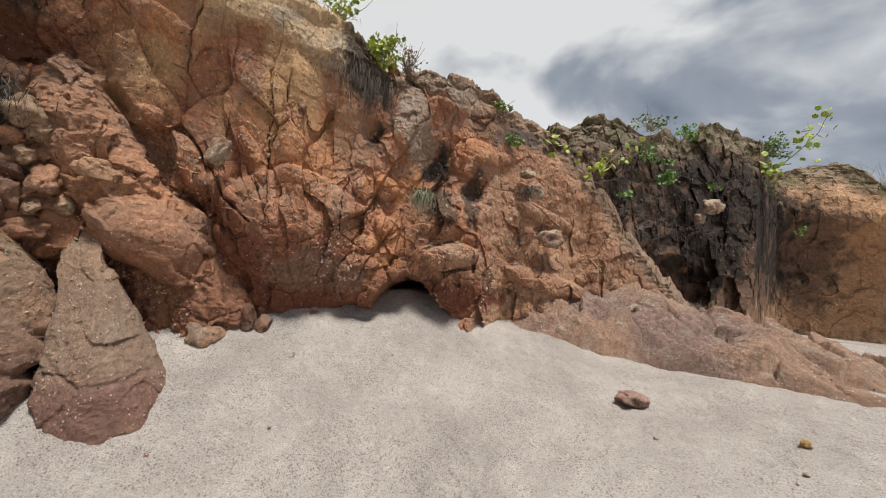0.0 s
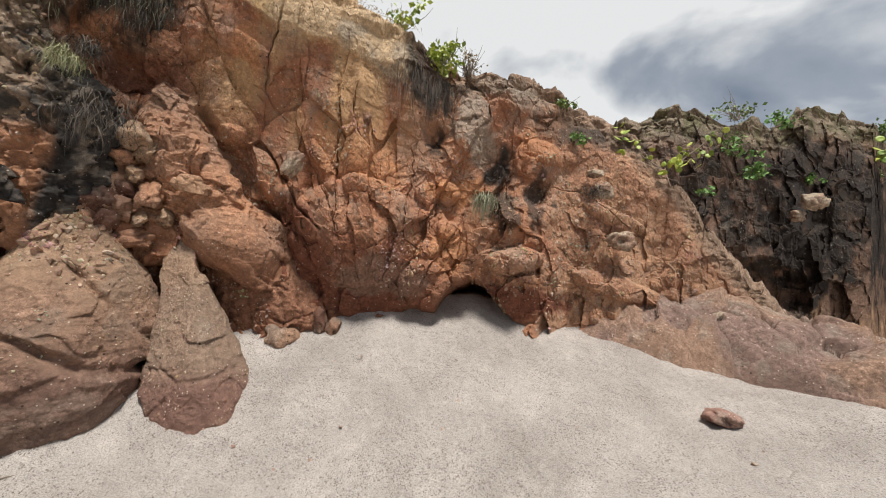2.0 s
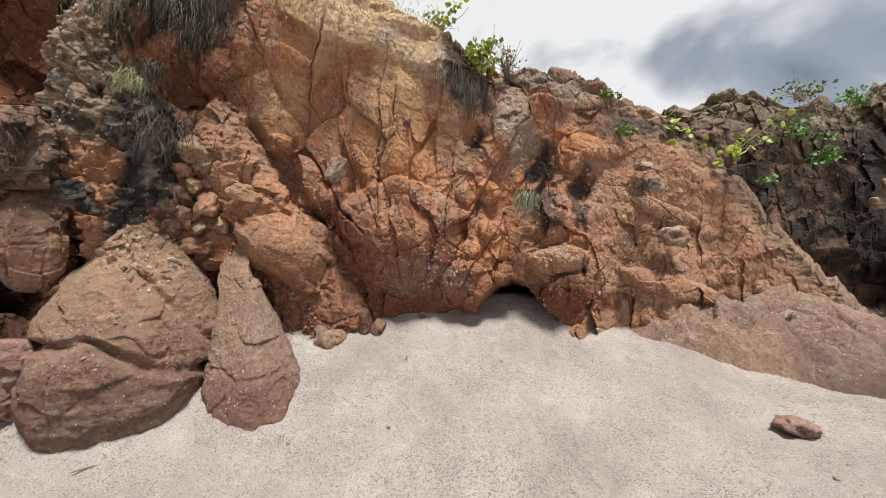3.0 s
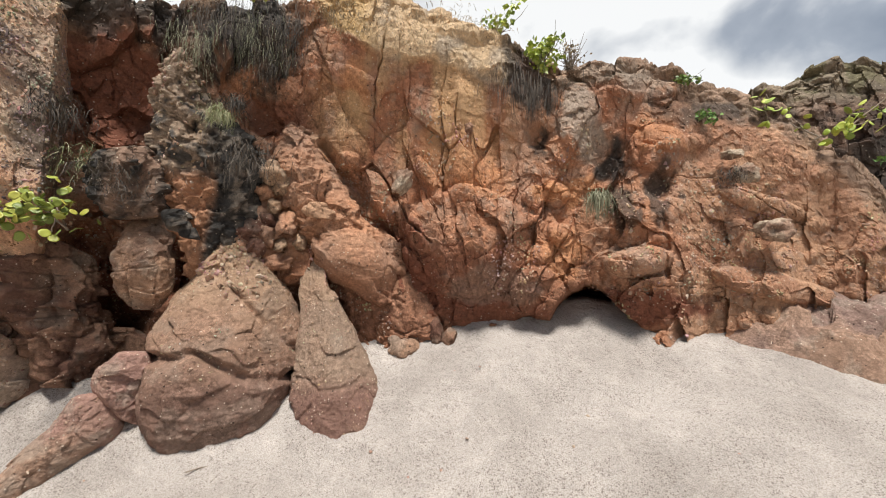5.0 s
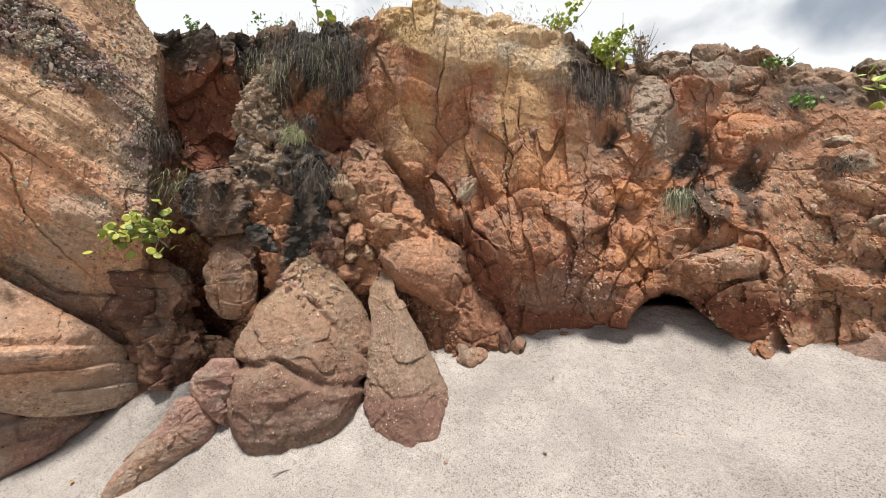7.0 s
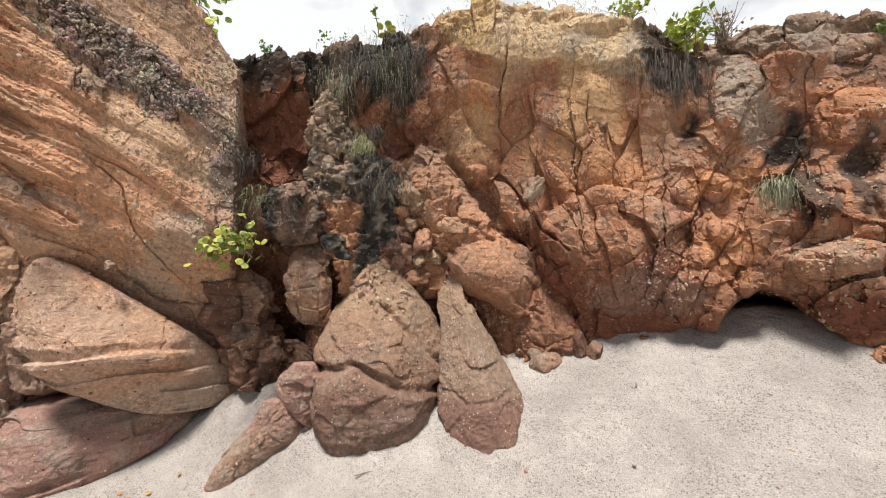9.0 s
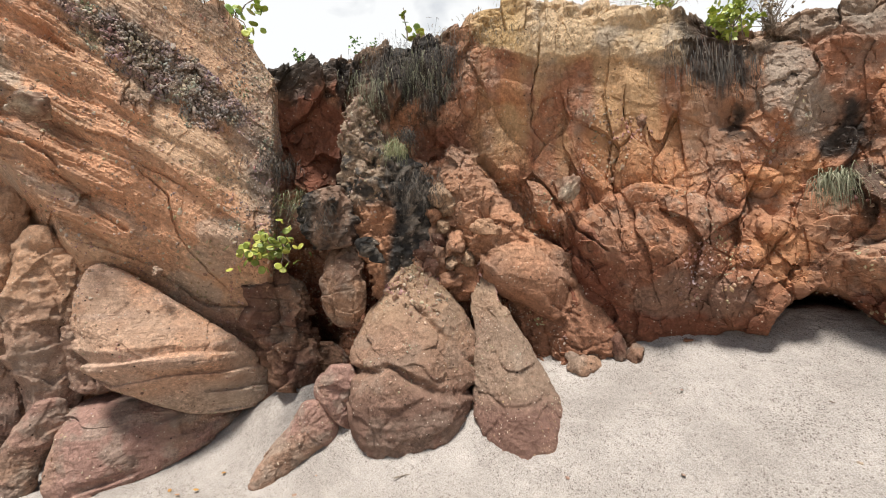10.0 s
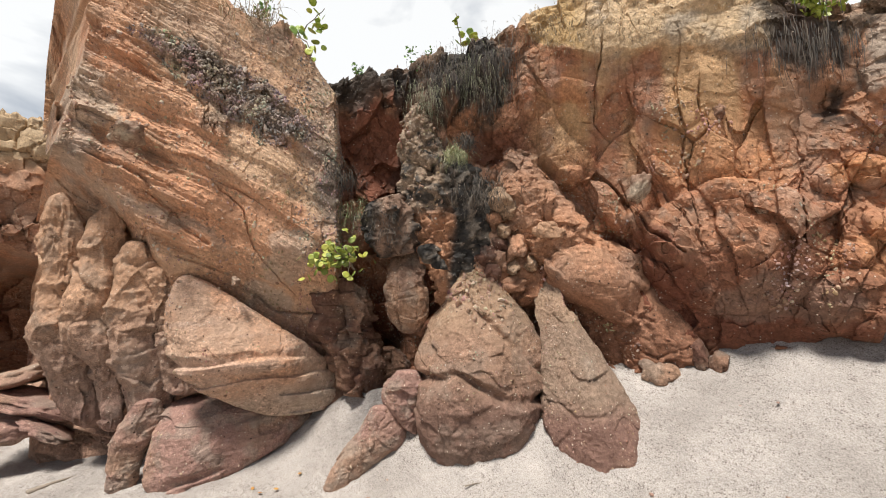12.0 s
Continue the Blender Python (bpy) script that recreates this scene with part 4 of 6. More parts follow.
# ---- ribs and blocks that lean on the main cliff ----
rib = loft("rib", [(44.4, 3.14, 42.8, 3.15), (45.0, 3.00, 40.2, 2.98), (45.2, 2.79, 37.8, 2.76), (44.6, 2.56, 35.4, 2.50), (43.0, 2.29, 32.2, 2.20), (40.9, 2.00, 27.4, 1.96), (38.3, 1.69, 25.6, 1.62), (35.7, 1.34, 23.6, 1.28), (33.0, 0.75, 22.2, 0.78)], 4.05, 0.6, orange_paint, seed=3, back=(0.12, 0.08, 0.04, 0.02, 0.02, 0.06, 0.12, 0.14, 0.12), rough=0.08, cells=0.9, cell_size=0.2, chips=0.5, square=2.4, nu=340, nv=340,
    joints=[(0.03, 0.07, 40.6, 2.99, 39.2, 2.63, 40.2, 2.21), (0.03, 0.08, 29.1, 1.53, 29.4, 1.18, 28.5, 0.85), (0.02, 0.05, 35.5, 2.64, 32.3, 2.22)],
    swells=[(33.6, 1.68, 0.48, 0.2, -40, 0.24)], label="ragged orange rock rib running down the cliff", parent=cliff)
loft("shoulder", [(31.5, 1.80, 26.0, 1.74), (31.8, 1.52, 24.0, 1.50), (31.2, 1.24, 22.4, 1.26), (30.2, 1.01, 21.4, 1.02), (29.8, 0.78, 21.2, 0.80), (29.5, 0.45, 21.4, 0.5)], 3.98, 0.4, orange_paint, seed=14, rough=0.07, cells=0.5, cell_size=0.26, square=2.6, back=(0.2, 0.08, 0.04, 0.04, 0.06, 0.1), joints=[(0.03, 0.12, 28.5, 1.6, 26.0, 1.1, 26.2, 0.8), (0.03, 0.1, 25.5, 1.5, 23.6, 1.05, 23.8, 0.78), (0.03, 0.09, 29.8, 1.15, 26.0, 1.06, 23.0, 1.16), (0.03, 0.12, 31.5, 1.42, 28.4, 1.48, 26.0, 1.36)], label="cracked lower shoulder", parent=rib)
loft("crust", [(40.3, 2.34, 38.2, 2.34), (40.9, 2.25, 36.9, 2.24), (40.2, 2.18, 37.2, 2.17)], 3.88, 0.4, dusty_paint, seed=25, rough=0.03, cells=0.5, cell_size=0.2, nu=80, nv=60, label="pale dusty crust", parent=rib)
blob("foot_stone", (-2.12, 3.60, 0.90), (0.17, 0.15, 0.13), (0, 15, 20), 31, block_paint, "rounded brown stone at the foot of the cliff", "stone", "stones at the cliff foot", 4)
blob("foot_stone", (-1.70, 3.78, 1.02), (0.07, 0.08, 0.09), (0, 15, 20), 32, red_paint, "small dark red stone at the foot of the cliff", "stone", "stones at the cliff foot", 4)
blob("foot_stone", (-1.83, 3.73, 1.08), (0.06, 0.08, 0.14), (0, -15, 0), 33, red_paint, "small dark red stone at the foot of the cliff", "stone", "stones at the cliff foot", 4)
pinnacle = loft("rock_pinnacle", [(58.0, 3.55, 56.7, 3.56), (58.6, 3.32, 55.4, 3.37), (59.4, 3.11, 53.9, 3.20), (59.6, 2.85, 50.8, 2.96), (59.4, 2.62, 47.6, 2.70), (58.3, 2.37, 46.7, 2.45),
    (57.3, 2.12, 47.1, 2.17), (55.7, 1.87, 48.2, 1.89), (54.7, 1.51, 48.4, 1.51)], 3.95, 0.6, pinnacle_paint, back=0.22, seed=4, rough=0.13, cells=1.5, cell_size=0.13, square=2.2, nu=240, nv=240, joints=[(0.02, 0.08, 55.1, 2.50, 54.0, 2.14, 53.4, 1.77), (0.03, 0.08, 59.5, 2.62, 55.5, 2.61, 51.3, 2.53)],
    label="ragged black-stained rock pinnacle with a knobbly pale crest")
loft("rock_block", [(60.6, 2.10, 57.5, 2.12), (61.9, 1.92, 56.6, 1.95), (62.4, 1.70, 56.3, 1.68), (61.8, 1.46, 56.6, 1.44), (60.0, 1.28, 57.6, 1.28)], 4.12, 0.7, block_paint, seed=5, rough=0.06, square=2.4, cells=0.35, cell_size=0.3, chips=0.2, back=(0.25, 0.1, 0.02, 0.06, 0.15), joints=[(0.03, 0.07, 60.3, 2.12, 60.8, 1.70, 60.2, 1.25), (0.03, 0.06, 58.1, 2.08, 57.4, 1.71, 58.1, 1.24), (0.02, 0.05, 62.9, 1.60, 56.2, 1.68)], label="rounded brown rock block wedged in the dark recess", group="blocks in the recess")
loft("rock_block", [(70.4, 1.88, 66.9, 1.87), (70.9, 1.68, 64.1, 1.70), (70.5, 1.40, 62.7, 1.33), (68.8, 1.05, 62.0, 1.01), (67.7, 0.66, 61.6, 0.59)], 4.45, 0.5, red_paint, back=0.3, seed=15, rough=0.09, cells=1.1, cell_size=0.24, square=3, joints=[(0.02, 0.06, 70.6, 1.59, 66.7, 1.54, 62.9, 1.59), (0.02, 0.06, 69.3, 1.15, 65.4, 1.21, 62.0, 1.14), (0.02, 0.07, 67.4, 1.84, 67.3, 1.39, 66.0, 0.98)], label="dark red-brown jointed rock below the plants", group="blocks in the recess")
loft("rock_block", [(67.4, 1.05, 60.2, 1.06), (68.6, 0.85, 58.0, 0.85), (69.4, 0.6, 58.0, 0.55), (69.4, 0.3, 58.0, 0.3)], 4.75, 0.4, red_paint, back=0.3, seed=16, rough=0.08, cells=0.6, square=3.5, label="low dark rock block on the sand", group="blocks in the recess")
loft("rock_block", [(64.0, 2.62, 59.6, 2.73), (64.4, 2.43, 57.8, 2.50), (64.0, 2.20, 57.0, 2.28), (62.1, 2.04, 57.8, 2.09)], 4.15, 0.6, dark_paint, seed=17, rough=0.10, cells=1.3, cell_size=0.12, label="black crusted knobbly rock beside the pinnacle", group="blocks in the recess")
loft("rock_block", [(57.5, 2.15, 55.9, 2.17), (57.8, 2.06, 54.4, 2.03), (56.0, 1.92, 53.7, 1.90)], 3.95, 0.6, dark_paint, seed=18, rough=0.03, label="small flat grey rock slab jammed upright", group="blocks in the recess")

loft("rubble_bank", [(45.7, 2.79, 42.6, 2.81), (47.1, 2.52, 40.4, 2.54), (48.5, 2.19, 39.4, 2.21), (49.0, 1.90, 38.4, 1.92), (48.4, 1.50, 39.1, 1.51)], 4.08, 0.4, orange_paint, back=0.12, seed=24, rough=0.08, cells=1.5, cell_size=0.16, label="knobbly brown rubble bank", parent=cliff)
# ---- knobbly rubble between the boulders and the cliff ----
rng = np.random.default_rng(5)
for n, (a0, z0) in enumerate([(46.4, 1.96), (44.1, 1.91), (46.1, 2.14), (43.4, 2.12), (41.7, 1.97), (47.5, 1.84), (44.7, 1.73), (45.1, 2.29), (42.7, 2.33), (46.7, 2.43), (44.4, 2.50), (48.0, 2.05), (41.4, 2.21), (46.0, 2.61), (43.7, 2.68), (48.7, 1.93)]):
    w = rng.uniform(0.06, 0.15)
    blob("rubble_stone", polar(np.array([a0]), np.array([4.1 + rng.uniform(-0.04, 0.06)]), np.array([z0]))[0], (w, w * 0.7, w * rng.uniform(0.4, 0.9)), tuple(rng.uniform(-60, 60, 3)), 40 + n, (orange_paint, brown_paint, red_paint)[n % 3],
        "knobbly brown stone in the rubble above the boulders", "stone", "rubble above the boulders", 4, 0.38)
# pale stones set in the face
for n, (x, y, z, w, h, turn) in enumerate([(-2.07, 3.31, 2.60, 0.09, 0.13, 20), (-1.29, 3.69, 2.34, 0.06, 0.08, 10), (-1.11, 3.73, 2.23, 0.045, 0.09, 20), (-1.53, 3.62, 2.03, 0.09, 0.055, 0), (-1.88, 3.46, 2.27, 0.05, 0.05, 0), (-1.52, 3.62, 3.19, 0.075, 0.075, 0), (0.97, 4.42, 2.75, 0.10, 0.10, 0), (0.90, 4.53, 2.97, 0.09, 0.05, 0), (1.23, 4.58, 2.22, 0.16, 0.11, 0), (4.25, 6.16, 3.14, 0.16, 0.12, 0), (4.11, 6.26, 2.93, 0.10, 0.09, 0), (2.36, 4.77, 1.45, 0.10, 0.06, -20), (-5.09, -0.05, 3.18, 0.16, 0.09, -28), (-5.05, 0.82, 1.85, 0.05, 0.05, 0)]):
    if n < 9:
        x, y = AXIS[0] + (x - AXIS[0]) * 1.025, y * 1.025
    ob = blob("stone", (x, y, z), (w * 0.85, w * 0.7, h * 0.85), (0, turn, 0), 80 + n, red_paint if n == 5 else pale_paint, fine=4, rough=0.35, parent=cliff if n < 9 else None)
    tagged(ob, "dark red stone" if n == 5 else "pale weathered stone standing out of the rock", "" if n < 9 else "stone")

# ---- buttress at the end of the cove ----
def buttress_top(az):
    return np.interp(az, (66, 68.7, 72, 77, 81.7, 88, 95.5, 99), (3.85, 3.93, 4.28, 4.5, 4.7, 4.95, 5.1, 5.1)) + 0.07 * fbm(np.stack([az * 0.4, 0 * az, 0 * az], -1).reshape(-1, 3), 3, 33).reshape(az.shape)


def buttress_base(az, z):
    az = az + (1.1 * value_noise(np.stack([z * 1.9, 0 * z, 0 * z], 1), 25) + 0.55 * fbm(np.stack([z * 6.0, az * 0.8, 0 * z], 1), 3, 24)) * step(91.5, 94, az)
    return table(az, z, [(66, 5.4, 5.3, 5.2, 5.2, 5.3), (68.6, 5.1, 4.8, 4.3, 4.35, 4.5), (75, 5.3, 5.0, 4.5, 4.4, 4.45), (82, 5.6, 5.4, 4.85, 4.65, 4.65), (89, 5.5, 5.4, 5.2, 5.05, 5.0), (94.6, 5.9, 5.8, 5.7, 5.5, 5.35), (96, 8.5, 8.4, 8.3, 8.2, 8.0)], LEVELS)


BUTT_BLACK = [(79.7, 3.72, 0.72, 0.22, -38, 0.8), (85.6, 4.10, 0.45, 0.12, -35, 0.6), (75.1, 3.40, 0.22, 0.22, -50, 0.7), (82.6, 3.45, 0.12, 0.22, 0, 0.6), (69.2, 2.82, 0.15, 0.55, 10, 0.75), (92.6, 3.16, 0.35, 0.06, -12, 0.4), (76.5, 4.41, 0.25, 0.12, -40, 0.6)]
BUTT_GREY = [(69.8, 3.19, 0.22, 0.9, 5, 0.5), (84.5, 4.3, 0.5, 0.3, -35, 0.3), (73.7, 2.11, 0.20, 0.30, 0, 0.5), (91.6, 2.75, 0.60, 0.06, -30, 0.35), (86.7, 2.46, 0.50, 0.07, -30, 0.35), (94.1, 3.58, 0.2, 0.6, 0, 0.6), (75.6, 1.60, 0.25, 0.15, -40, 0.6)]
BUTT_BRIGHT = [(80.1, 2.52, 0.60, 0.40, -30, 0.8), (85.4, 3.29, 0.40, 0.25, -30, 0.7), (88.5, 3.64, 0.40, 0.20, -30, 0.5)]
BUTT_JOINTS = [
    (0.05, 0.12, 94.4, 3.17, 89.6, 2.89, 84.0, 2.30, 83.1, 2.23), (0.025, 0.07, 91.5, 3.37, 85.2, 2.97, 80.1, 2.76, 73.7, 2.40), (0.02, 0.05, 89.3, 3.59, 81.3, 3.05), (0.02, 0.06, 82.4, 2.82, 79.5, 2.55, 78.2, 2.18, 72.3, 1.59),
    (0.035, 0.10, 86.5, 2.14, 81.1, 1.96, 75.0, 1.49, 70.9, 1.47), (0.02, 0.05, 95.2, 4.59, 89.0, 4.18, 83.7, 3.59), (0.02, 0.05, 94.7, 4.10, 90.7, 3.78, 86.8, 3.41),
]


def strata(az, z, p):
    """Height across the tilted beds, which fall to the right."""
    x = -az * np.radians(1) * 4.9
    return 0.5 * x + 0.866 * z + 0.05 * fbm(p * 1.5, 3, 34)


def columns_behind(az, z):
    """Where the face is undercut and set back behind the standing columns."""
    line_z, line_az = zip(*sorted([(z0, a0) for a0, z0 in ((83.6, 0.76), (86.5, 1.31), (86.4, 1.89), (88.0, 2.26), (91.8, 2.79), (94.7, 3.09))]))
    edge = np.interp(z, line_z, line_az)
    return step(-0.3, 1.2, az - edge) * step(line_z[-1] + 0.12, line_z[-1] - 0.02, z)


def buttress_relief(az, z, p):
    s = strata(az, z, p)
    beds = fbm(np.stack([p[:, 0] * 1.5, az * 0.12, s * 15], 1), 4, 35, gain=0.7, ridged=True)
    left = step(79, 88, az)
    slant = np.stack([p[:, 0] * 0.5, p[:, 1] * 0.5 + 0.2 * p[:, 2], s * 1.6], 1)
    ja, jz = az + 0.5 * fbm(p * 5, 3, 36), z + 0.03 * fbm(p * 5, 3, 37)
    out = 0.07 * fbm(p * 1.2, 4, 30) - (0.010 + 0.03 * left * step(1.8, 2.6, z)) * beds + (0.1 + 0.3 * left) * crag(slant, 0.55, 38, 0.004) + (0.06 + 0.2 * left) * crag(slant, 0.16, 39, 0.001) + (0.08 + 0.3 * step(74, 70, az)) * crag(p, 0.3, 41) + 0.3 * crag(p, 0.05, 29)
    # slanting ledges with an overhung lower edge
    some = step(-0.2, 0.3, fbm(np.stack([p[:, 0] * 0.8, p[:, 1] * 0.8, s * 1.7], 1), 2, 43))
    ledge = (s / 0.34 + 0.3 * fbm(p * 0.9, 2, 42)) % 1.0
    out -= (0.03 + 0.11 * left) * some * (step(0.0, 0.12, ledge) * step(1.0, 0.25, ledge) - 0.3)
    knob = 0 * az
    for a0, z0, w, h, turn, strong in BUTT_BLACK[:4]:
        knob = np.maximum(knob, step(1.4, 0.7, spot(ja, jz, a0, z0, w, h, turn, 4.7)) * strong)
    out += knob * (1.4 * crag(p, 0.11, 28, 0.03) - 0.03)
    out += cut(ja, jz, BUTT_JOINTS, 4.9)
    out += 0.75 * columns_behind(ja, jz)
    return out


def buttress_paint(az, z, p):
    s = strata(az, z, p)
    n1 = fbm(p * 1.2, 4, 32) * 0.5 + 0.5
    n2 = fbm(p * 7, 4, 27) * 0.5 + 0.5
    bed = fbm(np.stack([0 * s, 0 * s, s * 5], 1), 4, 26, gain=0.6) * 0.5 + 0.5
    c = mixed(ORANGE * 1.08 + 0 * p, BUFF * 1.12, step(0.3, 0.65, bed * 0.4 + n1 * 0.6))
    c = mixed(c, BROWN, step(0.5, 0.75, n2) * 0.4)
    c = stained(c, az, z, p, BUTT_BRIGHT, np.array((0.56, 0.29, 0.165)), 340, radius=4.7)
    c = stained(c, az, z, p, BUTT_GREY, GREY * 1.4, 350, radius=4.7)
    c = mixed(c, MAUVE, step(1.9, 1.2, z + 0.6 * (n1 - 0.5)) * 0.6)
    return stained(c, az, z, p, BUTT_BLACK, BLACK * (2.9, 2.6, 2.4), 360, edge=0.8, radius=4.7)


butt = wall("buttress", 66, 96, 400, 400, buttress_top, buttress_base, buttress_relief, buttress_paint, back=2.2, seed=8, more=np.concatenate([np.linspace(94.6, 95.98, 90), np.linspace(66.02, 68.6, 40)]))
tagged(butt, "orange buff tilted-bed conglomerate buttress of the sea cliff", "cliff", kind="structure")
wedge = loft("rock_wedge", [(85.4, 1.93, 84.2, 1.92), (86.4, 1.72, 80.6, 1.72), (87.0, 1.50, 76.6, 1.46), (87.4, 1.30, 72.6, 1.22), (86.2, 1.10, 69.2, 1.00), (84.2, 0.90, 67.4, 0.78), (80.5, 0.66, 67.2, 0.60), (76.0, 0.46, 69.4, 0.44)], 4.72, 0.34, buff_paint, seed=6, rough=0.035, square=2.6, cells=0.1, cell_size=0.5, back=(0.26, 0.2, 0.12, 0.03, 0.0, 0.02, 0.1, 0.22), nu=260, nv=240,
    planes=[(79.0, 1.4, 4, 26, 0.05), (80.0, 1.0, -6, -26, 0.05), (72.5, 0.85, 34, 4, 0.08), (85.5, 1.3, -50, 0, 0.06)], beds=(0.065, 0.2, 0.07),
    joints=[(0.03, 0.05, 74.6, 1.35, 74.9, 1.05, 74.0, 0.7)], label="large wedge of layered pale orange rock")
outcrop = loft("rock_outcrop", [(84.0, 0.78, 71.0, 0.52), (86.6, 0.62, 70.2, 0.40), (87.8, 0.42, 72.4, 0.24), (88.5, 0.20, 76.0, 0.08), (88.2, 0.00, 81.0, -0.12), (86.6, -0.2, 84.0, -0.25)], 4.9, 0.45, mauve_paint, seed=7, rough=0.05, square=2.2, cells=0.14, cell_size=0.5, back=(0.34, 0.2, 0.08, 0.0, 0.0, 0.1), nu=240, nv=200, planes=[(78.5, 0.4, 6, 26, 0.04), (83.5, 0.2, -4, -4, 0.04), (86.5, 0.35, -40, 15, 0.04)], beds=(0.045, 0.17, -0.22), label="mauve brown rock mass at the buttress base")
loft("rock_outcrop", [(88.9, 0.74, 86.8, 0.73), (90.0, 0.55, 86.5, 0.50), (91.0, 0.35, 87.8, 0.26), (91.3, 0.16, 88.4, 0.04), (91.3, -0.05, 88.9, -0.13)], 5.25, 0.6, mauve_paint, seed=19, rough=0.05, cells=0.2, label="slim mauve brown rock at the buttress base")
# standing columns
for n, rows in enumerate([
    [(90.1, 2.30, 87.9, 2.28), (90.4, 1.87, 86.7, 1.87), (91.0, 1.55, 86.9, 1.51), (90.2, 1.15, 86.1, 1.16), (89.6, 0.76, 86.0, 0.75), (89.7, 0.44, 86.4, 0.42)],
    [(92.8, 2.62, 90.1, 2.71), (93.2, 2.16, 90.4, 2.17), (93.8, 1.64, 90.7, 1.59), (93.3, 1.23, 90.1, 1.18), (91.7, 0.82, 89.7, 0.78), (91.6, 0.41, 89.8, 0.37)],
    [(96.1, 2.77, 94.2, 2.86), (96.3, 2.34, 93.2, 2.36), (95.9, 1.95, 93.0, 1.89), (96.2, 1.51, 92.9, 1.42), (94.9, 1.00, 91.2, 0.93), (93.8, 0.43, 90.8, 0.34)],
    [(88.2, 2.03, 85.3, 2.04), (87.8, 1.64, 85.8, 1.63), (86.9, 1.19, 84.6, 1.16), (86.1, 0.74, 83.4, 0.69)],
]):
    loft("column", rows, (5.35, 5.6, 5.95, 5.2)[n], 0.9, column_paint, seed=20 + n, rough=0.10, cells=0.4, cell_size=0.3, chips=0.15, widen=1.3, square=2.2, label="knobbly brown rock column", parent=butt)

# ---- the cliff beyond the buttress and its rubble ----
far_left = wall("far_cliff", 93, 125, 220, 220, lambda az: np.interp(az, (93, 98, 103, 125), (4.3, 4.35, 4.5, 5.0)) + 0.1 * fbm(np.stack([az * 0.4, 0 * az, 0 * az], -1).reshape(-1, 3), 3, 99).reshape(az.shape),
    lambda az, z: 8.6 + 0.05 * (az - 93) + 0 * z, lambda az, z, p: 0.2 * fbm(p * 0.7, 4, 100) + 0.9 * crag(p, 0.5, 101, 0.05) + 0.7 * crag(p, 0.2, 102, 0.02) + 4.5 * step(1.1, 0.6, spot(az + 2 * fbm(p * 1.5, 3, 103), z + 0.3 * fbm(p * 1.5, 3, 104), 97.5, 1.1, 1.5, 1.3, 0, 8.6)),
    lambda az, z, p: mixed(orange_paint(p), PALE * 0.9, step(3.5, 3.9, z)), back=4, seed=14)
tagged(far_left, "orange sea cliff with a pale cap and a dark cave", "cliff", kind="structure")
for n, (x, y, z, w, h, turn) in enumerate([(-7.32, -0.85, 0.90, 0.35, 0.22, -10), (-7.74, -0.68, 0.84, 0.25, 0.16, 5), (-7.13, -0.70, 0.65, 0.5, 0.16, 20), (-7.02, -0.85, 0.45, 0.4, 0.30, 0), (-6.75, -0.55, 0.38, 0.30, 0.10, 35), (-6.94, -0.63, 0.50, 0.3, 0.1, 30), (-7.31, -0.93, 0.73, 0.25, 0.2, 0)]):
    blob("fallen_rock", (x, y, z - 0.05), (w * 0.8, w * 0.8, h * 0.42), (turn, 12 * (n % 3 - 1), 95 + 20 * n), 120 + n, mauve_paint, "fallen brown rock slab before the cave", "rock", "fallen rocks before the cave", 4)

# ---- dark cliff across the beach, and the orange one beyond ----
DARK_TOP = sorted([(-20.1, 4.29), (-23.7, 4.45), (-27.2, 4.50), (-29.2, 4.46), (-32.9, 4.55), (-36.2, 4.92), (-38.8, 4.96), (-42.6, 4.88), (-44.8, 5.00), (-47.3, 4.96), (-49.8, 4.59), (-12, 4.0), (-60, 4.0)])
DARK_R = [(-60, 14.5), (-50, 13.2), (-44, 12.4), (-42, 11.8), (-40.6, 9.6), (-36, 8.5), (-32, 7.7), (-28, 7.0), (-23, 6.5), (-12, 6.2)]
DARK_BLACK = [(-38.7, 3.03, 1.1, 1.5, 0, 0.97), (-26.4, 3.14, 0.5, 0.6, 0, 0.9), (-35.2, 2.21, 0.8, 0.7, 0, 0.95), (-32.0, 3.50, 0.8, 0.5, -30, 0.6), (-23.8, 4.16, 0.5, 0.25, 0, 0.7), (-41.9, 3.09, 0.5, 1.2, 0, 0.8)]
DARK_ORANGE = [(-45.8, 2.40, 2.2, 1.6, 0, 0.95), (-47.7, 4.16, 1.6, 0.8, -20, 0.9), (-49.9, 2.71, 1.6, 2.0, 0, 0.9)]


def dark_relief(az, z, p):
    big = np.interp(az, (-60, -44, -39, -25), (0.4, 0.4, 1.1, 0.9))
    out = 0.25 * fbm(p * 0.7, 3, 80) + big * (0.5 * crag(p, 0.7, 81, 0.004) + 0.75 * crag(p, 0.26, 82, 0.003) + 0.5 * crag(p * (1, 1, 0.6), 0.45, 78, 0.02)) + 0.05 * fbm(p * 3, 4, 79) + 0.35 * crag(p, 0.1, 83)
    out += 0.6 * step(1.8, 0.2, spot(az + 2 * fbm(p * 2, 3, 88), z, -33.0, 1.85, 0.36, 0.4, 0, 7.8))
    over = step(0.6, -0.2, z - np.interp(az, (-56, -48, -43, -40), (2.6, 3.2, 3.3, 2.2))) * step(-40, -43, az)
    out += 0.9 * over
    brow = step(0.9, 0.0, np.interp(az, *zip(*DARK_TOP)) - z)
    return out + brow * (0.30 + 0.12 * fbm(p * (2, 2, 4), 3, 85, ridged=True))


